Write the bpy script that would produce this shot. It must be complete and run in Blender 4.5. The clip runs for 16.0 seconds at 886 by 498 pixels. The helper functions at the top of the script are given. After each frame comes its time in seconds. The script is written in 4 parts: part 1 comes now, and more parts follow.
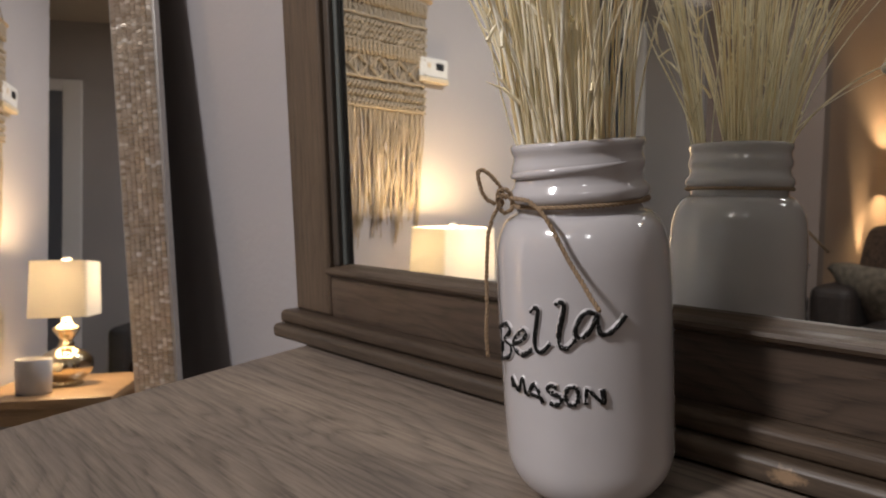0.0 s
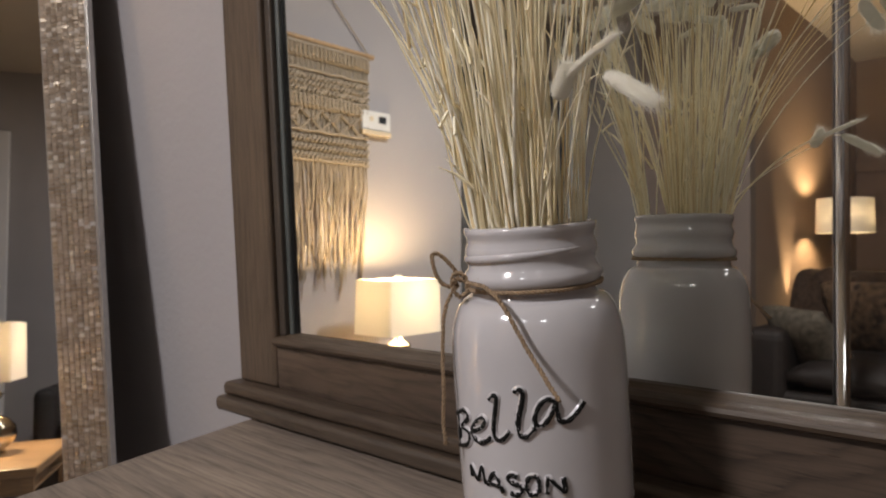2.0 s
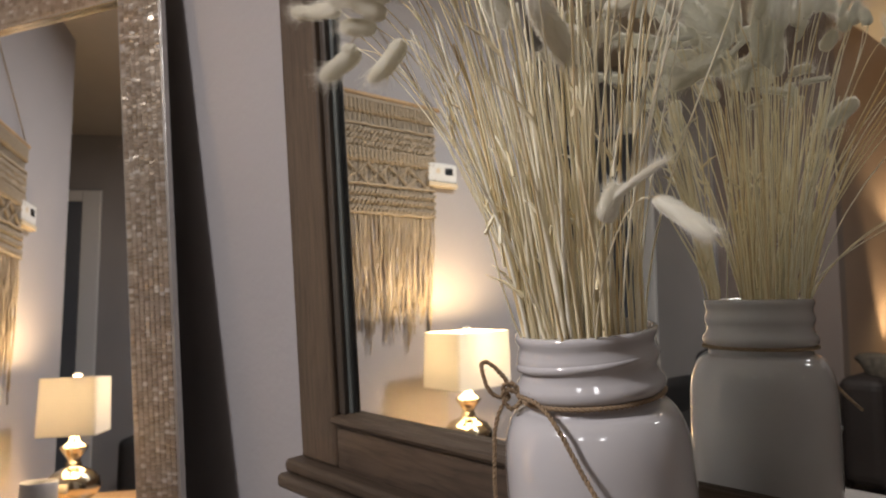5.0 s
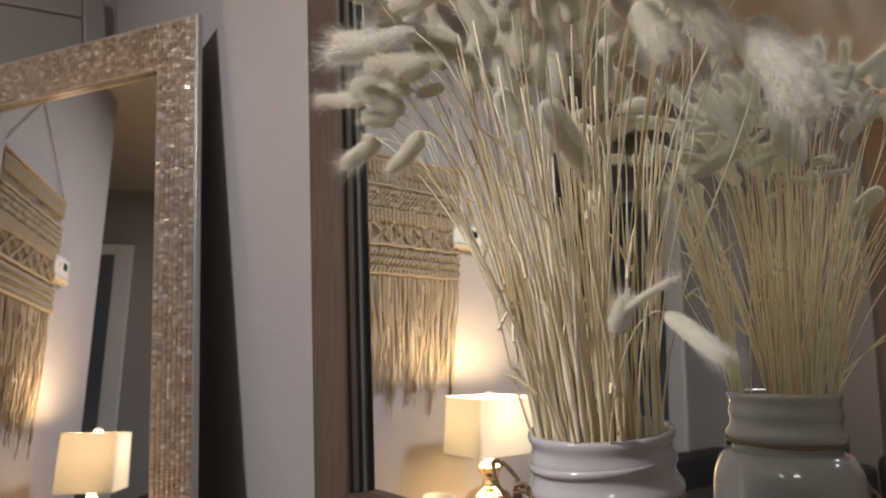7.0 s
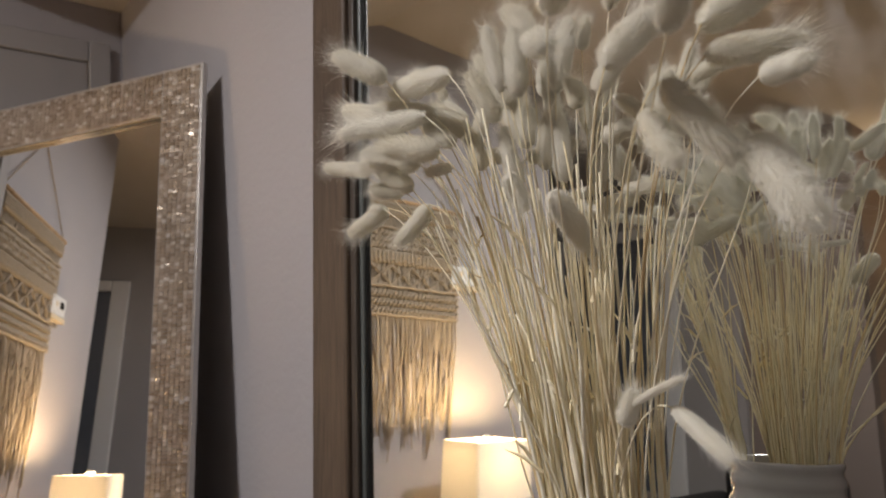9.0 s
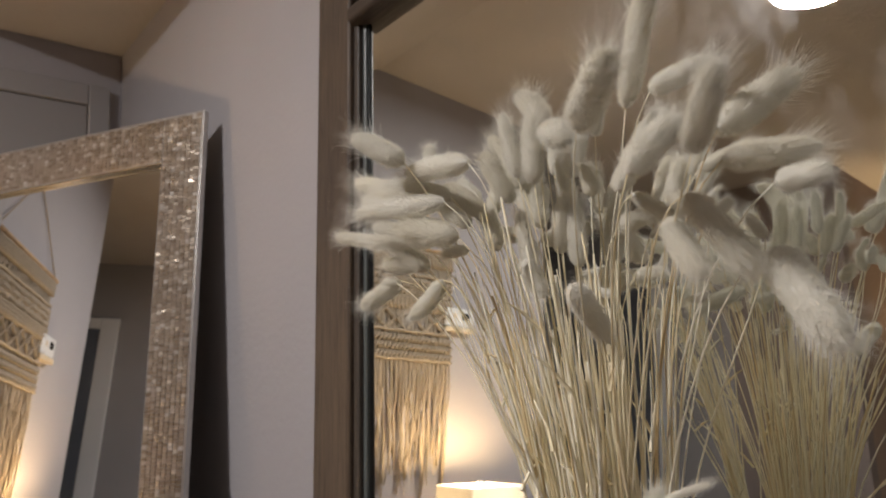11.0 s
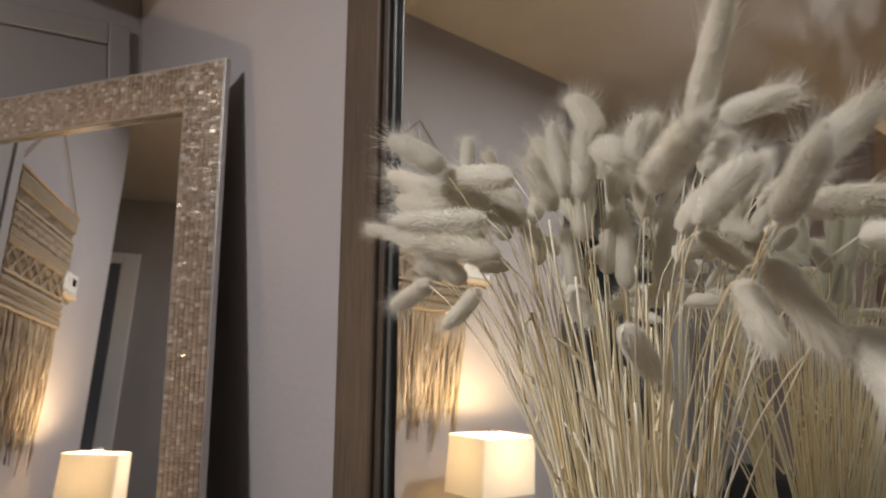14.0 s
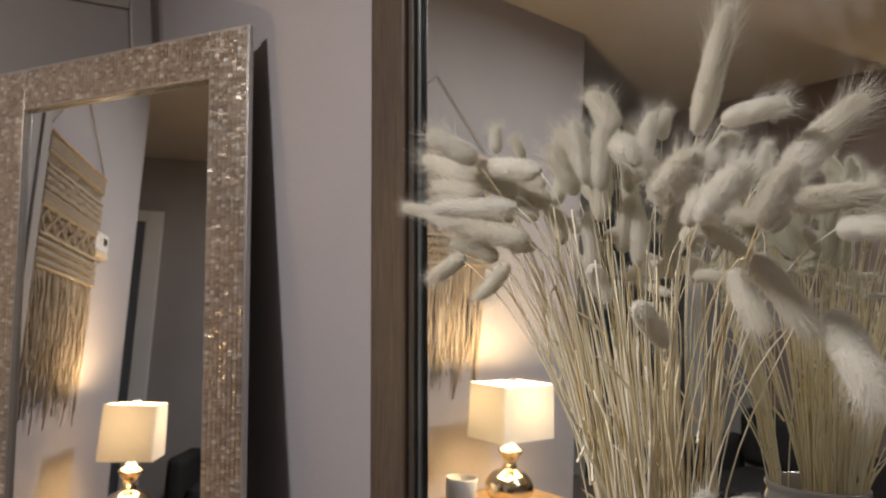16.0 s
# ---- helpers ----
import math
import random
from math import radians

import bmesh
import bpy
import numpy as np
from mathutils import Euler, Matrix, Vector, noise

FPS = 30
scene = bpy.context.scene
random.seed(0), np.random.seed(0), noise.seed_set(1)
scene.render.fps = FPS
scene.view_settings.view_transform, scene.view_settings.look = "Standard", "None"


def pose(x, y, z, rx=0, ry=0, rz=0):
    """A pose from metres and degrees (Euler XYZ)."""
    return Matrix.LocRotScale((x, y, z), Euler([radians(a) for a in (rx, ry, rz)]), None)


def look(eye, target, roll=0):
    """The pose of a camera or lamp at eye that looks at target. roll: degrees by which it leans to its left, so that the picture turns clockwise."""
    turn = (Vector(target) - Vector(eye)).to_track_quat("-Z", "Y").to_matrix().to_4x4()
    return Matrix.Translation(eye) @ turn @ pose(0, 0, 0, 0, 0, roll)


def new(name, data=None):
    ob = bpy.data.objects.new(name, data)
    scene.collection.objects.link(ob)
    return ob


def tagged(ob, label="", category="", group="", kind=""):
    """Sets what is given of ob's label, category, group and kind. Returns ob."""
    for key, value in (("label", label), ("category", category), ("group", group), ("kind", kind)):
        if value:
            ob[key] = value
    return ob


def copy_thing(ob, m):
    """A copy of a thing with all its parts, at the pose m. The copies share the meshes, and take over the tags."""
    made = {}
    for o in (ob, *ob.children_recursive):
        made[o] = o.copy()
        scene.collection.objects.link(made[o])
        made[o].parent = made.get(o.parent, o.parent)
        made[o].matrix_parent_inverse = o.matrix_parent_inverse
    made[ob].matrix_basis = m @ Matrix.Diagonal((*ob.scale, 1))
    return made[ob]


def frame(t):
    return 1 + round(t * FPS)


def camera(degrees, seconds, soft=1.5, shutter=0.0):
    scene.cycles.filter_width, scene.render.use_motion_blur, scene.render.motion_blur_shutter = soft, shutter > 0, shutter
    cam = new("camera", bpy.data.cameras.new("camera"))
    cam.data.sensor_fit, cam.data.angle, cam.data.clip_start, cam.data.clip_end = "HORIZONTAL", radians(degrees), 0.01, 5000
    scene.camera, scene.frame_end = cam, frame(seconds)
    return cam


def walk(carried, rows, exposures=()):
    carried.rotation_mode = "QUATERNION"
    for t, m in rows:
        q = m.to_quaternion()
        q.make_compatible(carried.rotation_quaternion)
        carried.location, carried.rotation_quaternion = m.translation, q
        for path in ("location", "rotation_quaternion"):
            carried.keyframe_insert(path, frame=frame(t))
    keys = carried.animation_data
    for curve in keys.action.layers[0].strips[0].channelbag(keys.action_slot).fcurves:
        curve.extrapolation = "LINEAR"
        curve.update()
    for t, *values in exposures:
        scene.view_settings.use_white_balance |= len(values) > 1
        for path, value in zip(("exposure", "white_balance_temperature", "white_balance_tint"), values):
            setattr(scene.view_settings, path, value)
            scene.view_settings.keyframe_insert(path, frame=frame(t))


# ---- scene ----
cam = camera(65.5, 16.0, 1.9)
cam.data.dof.use_dof = True
cam.data.dof.focus_distance, cam.data.dof.aperture_fstop = 0.46, 14.0

# the camera's way: seconds, place, turn
ROWS = [
    (0.0, 0.2705, -0.4835, 1.0623, 81.878, 4.042, 47.343),
    (0.5, 0.2609, -0.4862, 1.0727, 84.233, 3.895, 45.256),
    (1.0, 0.2601, -0.4868, 1.0788, 84.904, 4.317, 43.503),
    (1.5, 0.2603, -0.4845, 1.0830, 85.293, 4.212, 43.034),
    (2.0, 0.2603, -0.4809, 1.0864, 85.317, 4.493, 42.538),
    (2.5, 0.2628, -0.4753, 1.0920, 85.543, 4.703, 43.207),
    (3.0, 0.2623, -0.4704, 1.0971, 86.052, 5.543, 43.807),
    (5.5, 0.2586, -0.4530, 1.1326, 90.697, 5.376, 49.337),
    (6.0, 0.2631, -0.4532, 1.1400, 92.439, 4.871, 49.834),
    (6.5, 0.2643, -0.4514, 1.1426, 93.504, 4.629, 50.200),
    (7.0, 0.2647, -0.4472, 1.1452, 94.201, 4.589, 50.539),
    (7.5, 0.2648, -0.4452, 1.1505, 94.757, 4.540, 50.648),
    (8.0, 0.2677, -0.4500, 1.1585, 95.381, 4.486, 50.513),
    (8.5, 0.2675, -0.4565, 1.1654, 96.300, 4.388, 50.054),
    (9.0, 0.2691, -0.4569, 1.1696, 97.088, 4.281, 50.222),
    (9.5, 0.2690, -0.4620, 1.1766, 97.822, 4.277, 49.896),
    (12.0, 0.2652, -0.4761, 1.2083, 100.537, 3.790, 49.369),
    (12.5, 0.2617, -0.4748, 1.2143, 99.316, 2.855, 49.858),
    (13.0, 0.2571, -0.4734, 1.2243, 98.581, 2.231, 50.123),
    (13.5, 0.2520, -0.4718, 1.2305, 95.976, 2.004, 50.338),
    (14.0, 0.2489, -0.4725, 1.2447, 95.063, 1.854, 50.482),
    (14.5, 0.2515, -0.4734, 1.2521, 93.222, 2.102, 50.593),
    (15.0, 0.2600, -0.4840, 1.2612, 91.927, 3.113, 50.654),
    (15.5, 0.2739, -0.5056, 1.2660, 91.651, 3.106, 51.232),
    (16.0, 0.2859, -0.5180, 1.2632, 90.914, 2.732, 51.887),
]
walk(cam, [(r[0], pose(*r[1:])) for r in ROWS], [(0.0, 0.0), (6.0, -0.02), (9.0, -0.05), (16.0, -0.13)])

# ---- world and lights ----
world = bpy.data.worlds.new("night")
world.use_nodes = True
world.node_tree.nodes["Background"].inputs[0].default_value = (0.05, 0.06, 0.09, 1)
world.node_tree.nodes["Background"].inputs[1].default_value = 0.05
scene.world = world

WALL_Y = 0.165      # wall behind the dresser
LEFT_X = -2.0       # wall with the hanging
LEFT_END = -2.10    # where that wall ends at the hall
CEIL_LOW, CEIL_HIGH = 2.29, 2.637
TOP_Z = 0.832       # top of the dresser


def lamp_light(name, kind, place, energy, colour, size=0.1, aim=None):
    data = bpy.data.lights.new(name, kind)
    data.energy, data.color = energy, colour
    if kind == "AREA":
        data.shape, data.size = "DISK", size
    else:
        data.shadow_soft_size = size
    ob = new(name, data)
    ob.matrix_world = look(place, aim) if aim else Matrix.Translation(place)
    return ob


WARM, COOL = (1.0, 0.70, 0.40), (1.0, 0.953, 0.962)
TABLE_LAMP = (-1.738, -1.42)
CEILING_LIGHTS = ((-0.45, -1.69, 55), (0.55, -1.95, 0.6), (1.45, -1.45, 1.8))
lamp_light("table_bulb", "POINT", (*TABLE_LAMP, 0.862), 24, WARM, 0.045)
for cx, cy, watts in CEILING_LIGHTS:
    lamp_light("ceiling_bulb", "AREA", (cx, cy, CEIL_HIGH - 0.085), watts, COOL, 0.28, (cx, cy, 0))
# unseen source, assumed for the warm glow on the tan side wall
spot = lamp_light("wall_glow_spot", "SPOT", (-1.03, -4.32, 0.56), 75, WARM, 0.02, (-1.13, -4.28, 1.50))
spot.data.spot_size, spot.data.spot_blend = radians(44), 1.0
lamp_light("drum_bulb", "POINT", (-0.885, -4.70, 1.27), 28, WARM, 0.05)


# ---- materials ----
def material(name, colour, rough=0.6, metal=0.0, spec=0.5):
    m = bpy.data.materials.new(name)
    m.use_nodes = True
    b = m.node_tree.nodes["Principled BSDF"]
    b.inputs["Base Color"].default_value = (*colour, 1)
    b.inputs["Roughness"].default_value = rough
    b.inputs["Metallic"].default_value = metal
    b.inputs["Specular IOR Level"].default_value = spec
    return m, m.node_tree.nodes, m.node_tree.links, b


def ramp(nodes, stops):
    r = nodes.new("ShaderNodeValToRGB")
    e = r.color_ramp.elements
    while len(e) < len(stops):
        e.new(0.5)
    for k, (at, col) in enumerate(stops):
        e[k].position, e[k].color = at, (*col, 1)
    return r


def coords(nodes, links, scale=(1, 1, 1), turn=(0, 0, 0), kind="Object"):
    tc, mp = nodes.new("ShaderNodeTexCoord"), nodes.new("ShaderNodeMapping")
    links.new(tc.outputs[kind], mp.inputs[0])
    mp.inputs["Scale"].default_value, mp.inputs["Rotation"].default_value = scale, turn
    return mp


def noise_node(nodes, links, src, scale, detail=4, rough=0.55, distort=0.0):
    n = nodes.new("ShaderNodeTexNoise")
    n.inputs["Scale"].default_value, n.inputs["Detail"].default_value = scale, detail
    n.inputs["Roughness"].default_value, n.inputs["Distortion"].default_value = rough, distort
    links.new(src, n.inputs["Vector"])
    return n


def bump(nodes, links, height, b, strength=0.2, dist=0.002):
    n = nodes.new("ShaderNodeBump")
    n.inputs["Strength"].default_value, n.inputs["Distance"].default_value = strength, dist
    links.new(height, n.inputs["Height"])
    links.new(n.outputs[0], b.inputs["Normal"])


def mix(nodes, links, fac, a, c, mode="MIX"):
    n = nodes.new("ShaderNodeMix")
    n.data_type, n.blend_type = "RGBA", mode
    for sock, v in ((n.inputs[0], fac), (n.inputs[6], a), (n.inputs[7], c)):
        if isinstance(v, (int, float)):
            sock.default_value = v
        elif isinstance(v, tuple):
            sock.default_value = (*v, 1)
        else:
            links.new(v, sock)
    return n.outputs[2]


def painted(name, colour, fleck=0.05, rough=0.75, relief=0.25, grain=90):
    m, n, l, b = material(name, colour, rough)
    mp = coords(n, l)
    big = noise_node(n, l, mp.outputs[0], 1.3, 3)
    fine = noise_node(n, l, mp.outputs[0], grain, 3)
    dark = tuple(c * (1 - fleck * 2) for c in colour)
    lite = tuple(min(1, c * (1 + fleck)) for c in colour)
    r = ramp(n, [(0.3, dark), (0.7, lite)])
    l.new(big.outputs[0], r.inputs[0])
    l.new(r.outputs[0], b.inputs["Base Color"])
    bump(n, l, fine.outputs[0], b, relief, 0.003)
    return m


def wood(name, light, dark, along=(1, 0, 0), rough=0.5, ring=95.0, swirl=11.0, plank=0.0, worn=None, figure=0.26):
    """Grey-brown oak print: growth lines that run along one axis and swirl, fibres, pores and uneven tone."""
    m, n, l, b = material(name, light, rough)
    tc, sep = n.new("ShaderNodeTexCoord"), n.new("ShaderNodeSeparateXYZ")
    l.new(tc.outputs["Object"], sep.inputs[0])

    def maths(op, p, q, extra=None):
        k = n.new("ShaderNodeMath")
        k.operation = op
        for sock, v in zip(k.inputs, (p, q, extra)):
            if v is None:
                continue
            if isinstance(v, (int, float)):
                sock.default_value = v
            else:
                l.new(v, sock)
        return k.outputs[0]

    u, v = [sep.outputs[k] for k in range(3) if not along[k]]
    across = maths("ADD", u, v)
    broad = noise_node(n, l, coords(n, l, tuple(2.4 if k else 9.0 for k in along)).outputs[0], 1.0, 2, 0.5, 0.6)
    fibre = noise_node(n, l, coords(n, l, tuple(11.0 if k else 260.0 for k in along)).outputs[0], 1.0, 8, 0.78, 0.3)
    field = maths("MULTIPLY_ADD", across, ring, maths("MULTIPLY", broad.outputs[0], swirl))
    tone = None
    if plank:
        white = n.new("ShaderNodeTexWhiteNoise")
        white.noise_dimensions = "1D"
        l.new(maths("FLOOR", maths("DIVIDE", across, plank), 0.0), white.inputs["W"])
        field = maths("MULTIPLY_ADD", white.outputs["Value"], 7.3, field)
        tone = white.outputs["Value"]
    field = maths("MULTIPLY_ADD", fibre.outputs[0], 1.1, field)
    wave = maths("PINGPONG", field, 0.5)
    mid = tuple(0.35 * p + 0.65 * q for p, q in zip(dark, light))
    r2 = ramp(n, [(0.0, dark), (0.13, mid), (0.40, light)])
    l.new(wave, r2.inputs[0])
    r1 = ramp(n, [(0.36, dark), (0.50, mid), (0.64, light)])
    l.new(fibre.outputs[0], r1.inputs[0])
    col = mix(n, l, figure, r1.outputs[0], r2.outputs[0])
    blot = noise_node(n, l, coords(n, l, tuple(1.2 if k else 4.0 for k in along)).outputs[0], 3.0, 4)
    rb = ramp(n, [(0.35, (0.74, 0.74, 0.76)), (0.65, (1.08, 1.07, 1.05))])
    l.new(blot.outputs[0], rb.inputs[0])
    col = mix(n, l, 1.0, col, rb.outputs[0], "MULTIPLY")
    if tone:
        rt = ramp(n, [(0.0, (0.84, 0.84, 0.84)), (1.0, (1.14, 1.12, 1.10))])
        l.new(tone, rt.inputs[0])
        col = mix(n, l, 1.0, col, rt.outputs[0], "MULTIPLY")
    if worn:
        # a scuffed spot where the print has rubbed off
        mp2 = coords(n, l, (1 / worn[3], 1 / worn[3], 1 / (worn[3] * 0.45)))
        mp2.inputs["Location"].default_value = (-worn[0] / worn[3], -worn[1] / worn[3], -worn[2] / (worn[3] * 0.45))
        near = n.new("ShaderNodeVectorMath")
        near.operation = "LENGTH"
        l.new(mp2.outputs[0], near.inputs[0])
        rag = noise_node(n, l, coords(n, l).outputs[0], 120, 5, 0.7)
        edge = maths("MULTIPLY", maths("MULTIPLY_ADD", rag.outputs[0], 1.6, near.outputs["Value"]), 0.1)
        rw = ramp(n, [(0.0, (1, 1, 1)), (0.1, (1, 1, 1)), (0.14, (0, 0, 0))])
        l.new(edge, rw.inputs[0])
        col = mix(n, l, rw.outputs[0], col, (0.30, 0.20, 0.12))
    l.new(col, b.inputs["Base Color"])
    gl = ramp(n, [(0.3, (rough + 0.12,) * 3), (0.7, (rough - 0.10,) * 3)])
    l.new(fibre.outputs[0], gl.inputs[0])
    l.new(gl.outputs[0], b.inputs["Roughness"])
    bump(n, l, fibre.outputs[0], b, 0.22, 0.0010)
    return m


WALL = painted("wall paint", (0.41, 0.388, 0.392), 0.03, 0.8, 0.35, 60)
WALL_TAN = painted("tan wall paint", (0.30, 0.21, 0.15), 0.05, 0.8, 0.3, 60)
# tan paint darkened: the dimness of the wall end is in its colour
WALL_TAN_DIM = painted("dimmed tan wall paint", (0.20, 0.158, 0.138), 0.05, 0.8, 0.3, 60)
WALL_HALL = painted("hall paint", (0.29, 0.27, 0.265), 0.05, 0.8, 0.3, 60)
CEILING = painted("ceiling texture", (0.53, 0.475, 0.40), 0.06, 0.9, 0.8, 45)
TRIM = painted("trim paint", (0.62, 0.61, 0.60), 0.02, 0.45, 0.05, 40)
CARPET = painted("carpet", (0.30, 0.25, 0.21), 0.15, 0.95, 0.8, 240)
TOP_WOOD = wood("dresser top oak", (0.215, 0.175, 0.140), (0.066, 0.051, 0.040), (1, 0, 0), 0.5, 62.0, 13.0, 0.14, None, 0.45)
SIDE_WOOD = wood("dresser edge oak", (0.28, 0.225, 0.18), (0.115, 0.088, 0.068), (0, 1, 0), 0.5)
FRAME_WOOD = wood("mirror frame oak", (0.094, 0.067, 0.047), (0.035, 0.024, 0.016), (1, 0, 0), 0.50)
STILE_WOOD = wood("mirror stile oak", (0.112, 0.078, 0.052), (0.042, 0.028, 0.019), (0, 0, 1), 0.42, 60.0, 6.0)
BASE_WOOD = wood("mirror base oak", (0.092, 0.067, 0.047), (0.034, 0.024, 0.017), (1, 0, 0), 0.40, worn=(0.105, -0.046, 0.010, 0.022))
BEAD_WOOD = wood("dark bead oak", (0.070, 0.054, 0.041), (0.030, 0.022, 0.016), (0, 0, 1), 0.5)
FRAME_WOOD.node_tree.nodes["Principled BSDF"].inputs["Specular IOR Level"].default_value = 0.22
# grey-green of the frame's reflection at the glass edge, put into a colour
EDGE_REFLECTION = wood("grey edge reflection", (0.105, 0.115, 0.108), (0.05, 0.054, 0.05), (0, 0, 1), 0.4)
PANEL_WOOD = wood("mirror panel oak", (0.092, 0.064, 0.046), (0.020, 0.014, 0.010), (1, 0, 0), 0.34, 55.0, 16.0, 0.0, None, 0.42)


def simple(name, colour, rough=0.5, metal=0.0, vary=0.08, scale=30.0, relief=0.1):
    m, n, l, b = material(name, colour, rough, metal)
    fine = noise_node(n, l, coords(n, l).outputs[0], scale, 4)
    r = ramp(n, [(0.3, tuple(c * (1 - 2 * vary) for c in colour)), (0.7, tuple(min(1, c * (1 + vary)) for c in colour))])
    l.new(fine.outputs[0], r.inputs[0])
    l.new(r.outputs[0], b.inputs["Base Color"])
    if relief:
        bump(n, l, fine.outputs[0], b, relief, 0.001)
    return m


def silvered(name, smear, tint=(0.86, 0.875, 0.84)):
    """Clean silvering with a thin film of wiping marks."""
    m, n, l, b = material(name, tint, 0.0, 1.0)
    g = n.new("ShaderNodeBsdfPrincipled")
    g.inputs["Base Color"].default_value = (0.82, 0.82, 0.80, 1)
    g.inputs["Metallic"].default_value, g.inputs["Roughness"].default_value = 1.0, 0.30
    marks = noise_node(n, l, coords(n, l, (7, 7, 4.5), (0, 0.6, 0)).outputs[0], 1.0, 5, 0.6, 0.4)
    r = ramp(n, [(0.42, (0, 0, 0)), (0.75, (smear, smear, smear))])
    l.new(marks.outputs[0], r.inputs[0])
    ms = n.new("ShaderNodeMixShader")
    l.new(r.outputs[0], ms.inputs[0])
    l.new(b.outputs[0], ms.inputs[1])
    l.new(g.outputs[0], ms.inputs[2])
    l.new(ms.outputs[0], n["Material Output"].inputs[0])
    return m


GLASS_MIRROR = silvered("mirror silver", 0.07)
GLASS_GREY = silvered("greyed mirror silver", 0.04, (0.76, 0.76, 0.75))
BACKING = simple("mirror backing", (0.05, 0.05, 0.05), 0.7)
BLACK = simple("black lacquer", (0.012, 0.012, 0.012), 0.35, 0, 0.3, 400, 0.0)
GOLD = material("champagne mercury glass", (0.82, 0.71, 0.52), 0.14, 1.0)[0]
SILVER = simple("silver edge", (0.62, 0.60, 0.57), 0.32, 0.9, 0.05, 60, 0.05)
CHROME = material("chrome", (0.75, 0.75, 0.76), 0.08, 1.0)[0]
CORD = simple("cotton cord", (0.41, 0.34, 0.25), 0.9, 0, 0.12, 200, 0.4)
JUTE = simple("jute twine", (0.31, 0.215, 0.13), 0.9, 0, 0.25, 900, 0.6)
DOWEL = simple("pale dowel", (0.55, 0.36, 0.19), 0.6, 0, 0.1, 60, 0.1)
PLASTIC = simple("white plastic", (0.75, 0.75, 0.73), 0.4, 0, 0.02, 20, 0.0)
CERAMIC = simple("grey ceramic", (0.40, 0.41, 0.43), 0.35, 0, 0.04, 30, 0.05)
BLACK_CLOTH = simple("black upholstery", (0.012, 0.011, 0.011), 0.8, 0, 0.25, 60, 0.3)
PLASTIC_WARM = simple("cream plastic", (0.72, 0.60, 0.42), 0.45, 0, 0.02, 20, 0.0)
DARK_GLASS = simple("dark display", (0.02, 0.025, 0.03), 0.2, 0, 0.1, 20, 0.0)
TABLE_WOOD = wood("side table wood", (0.42, 0.27, 0.14), (0.2, 0.12, 0.06), (1, 0, 0), 0.35)
SOFA = simple("dark leather", (0.015, 0.009, 0.007), 0.68, 0, 0.2, 40, 0.3)
THROW = simple("brown shaggy throw", (0.055, 0.030, 0.017), 0.9, 0, 0.4, 60, 0.9)
CUSHION = simple("patterned cushion", (0.15, 0.09, 0.05), 0.85, 0, 0.45, 28, 0.4)
CUSHION_PALE = simple("pale cushion", (0.12, 0.10, 0.075), 0.85, 0, 0.3, 30, 0.4)
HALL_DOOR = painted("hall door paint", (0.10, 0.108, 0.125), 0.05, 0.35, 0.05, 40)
DOOR_PAINT = painted("door paint", (0.30, 0.285, 0.28), 0.02, 0.5, 0.05, 40)
CASING_PAINT = painted("casing paint", (0.33, 0.315, 0.31), 0.02, 0.5, 0.05, 40)


def glaze():
    m, n, l, b = material("grey-white glaze", (0.66, 0.63, 0.63), 0.13)
    b.inputs["Coat Weight"].default_value, b.inputs["Coat Roughness"].default_value = 1.0, 0.03
    big = noise_node(n, l, coords(n, l).outputs[0], 16, 3)
    r = ramp(n, [(0.3, (0.47, 0.45, 0.457)), (0.7, (0.51, 0.49, 0.497))])
    l.new(big.outputs[0], r.inputs[0])
    l.new(r.outputs[0], b.inputs["Base Color"])
    bump(n, l, noise_node(n, l, coords(n, l).outputs[0], 45, 2).outputs[0], b, 0.05, 0.002)
    return m


GLAZE = glaze()


def straw(name, colours, through_light=0.25, rough=0.6, spec=0.5):
    m, n, l, b = material(name, colours[0], rough, 0.0, spec)
    info = n.new("ShaderNodeObjectInfo")
    r = ramp(n, [(k / (len(colours) - 1), c) for k, c in enumerate(colours)])
    l.new(info.outputs["Random"], r.inputs[0])
    fine = noise_node(n, l, coords(n, l, (400, 400, 12)).outputs[0], 1.0, 3)
    rf = ramp(n, [(0.3, (0.90, 0.88, 0.84)), (0.6, (1, 1, 1))])
    l.new(fine.outputs[0], rf.inputs[0])
    col = mix(n, l, 1.0, r.outputs[0], rf.outputs[0], "MULTIPLY")
    l.new(col, b.inputs["Base Color"])
    tr, ms = n.new("ShaderNodeBsdfTranslucent"), n.new("ShaderNodeMixShader")
    l.new(col, tr.inputs[0])
    ms.inputs[0].default_value = through_light
    l.new(b.outputs[0], ms.inputs[1])
    l.new(tr.outputs[0], ms.inputs[2])
    l.new(ms.outputs[0], n["Material Output"].inputs[0])
    return m


STRAW = straw("dried straw", [(0.78, 0.61, 0.33), (0.95, 0.86, 0.62), (0.98, 0.94, 0.80), (0.90, 0.78, 0.48), (0.97, 0.91, 0.72)], 0.06)
FUR = straw("seed head fur", [(0.94, 0.91, 0.82), (0.97, 0.955, 0.89), (0.93, 0.90, 0.80)], 0.36, 0.95, 0.1)


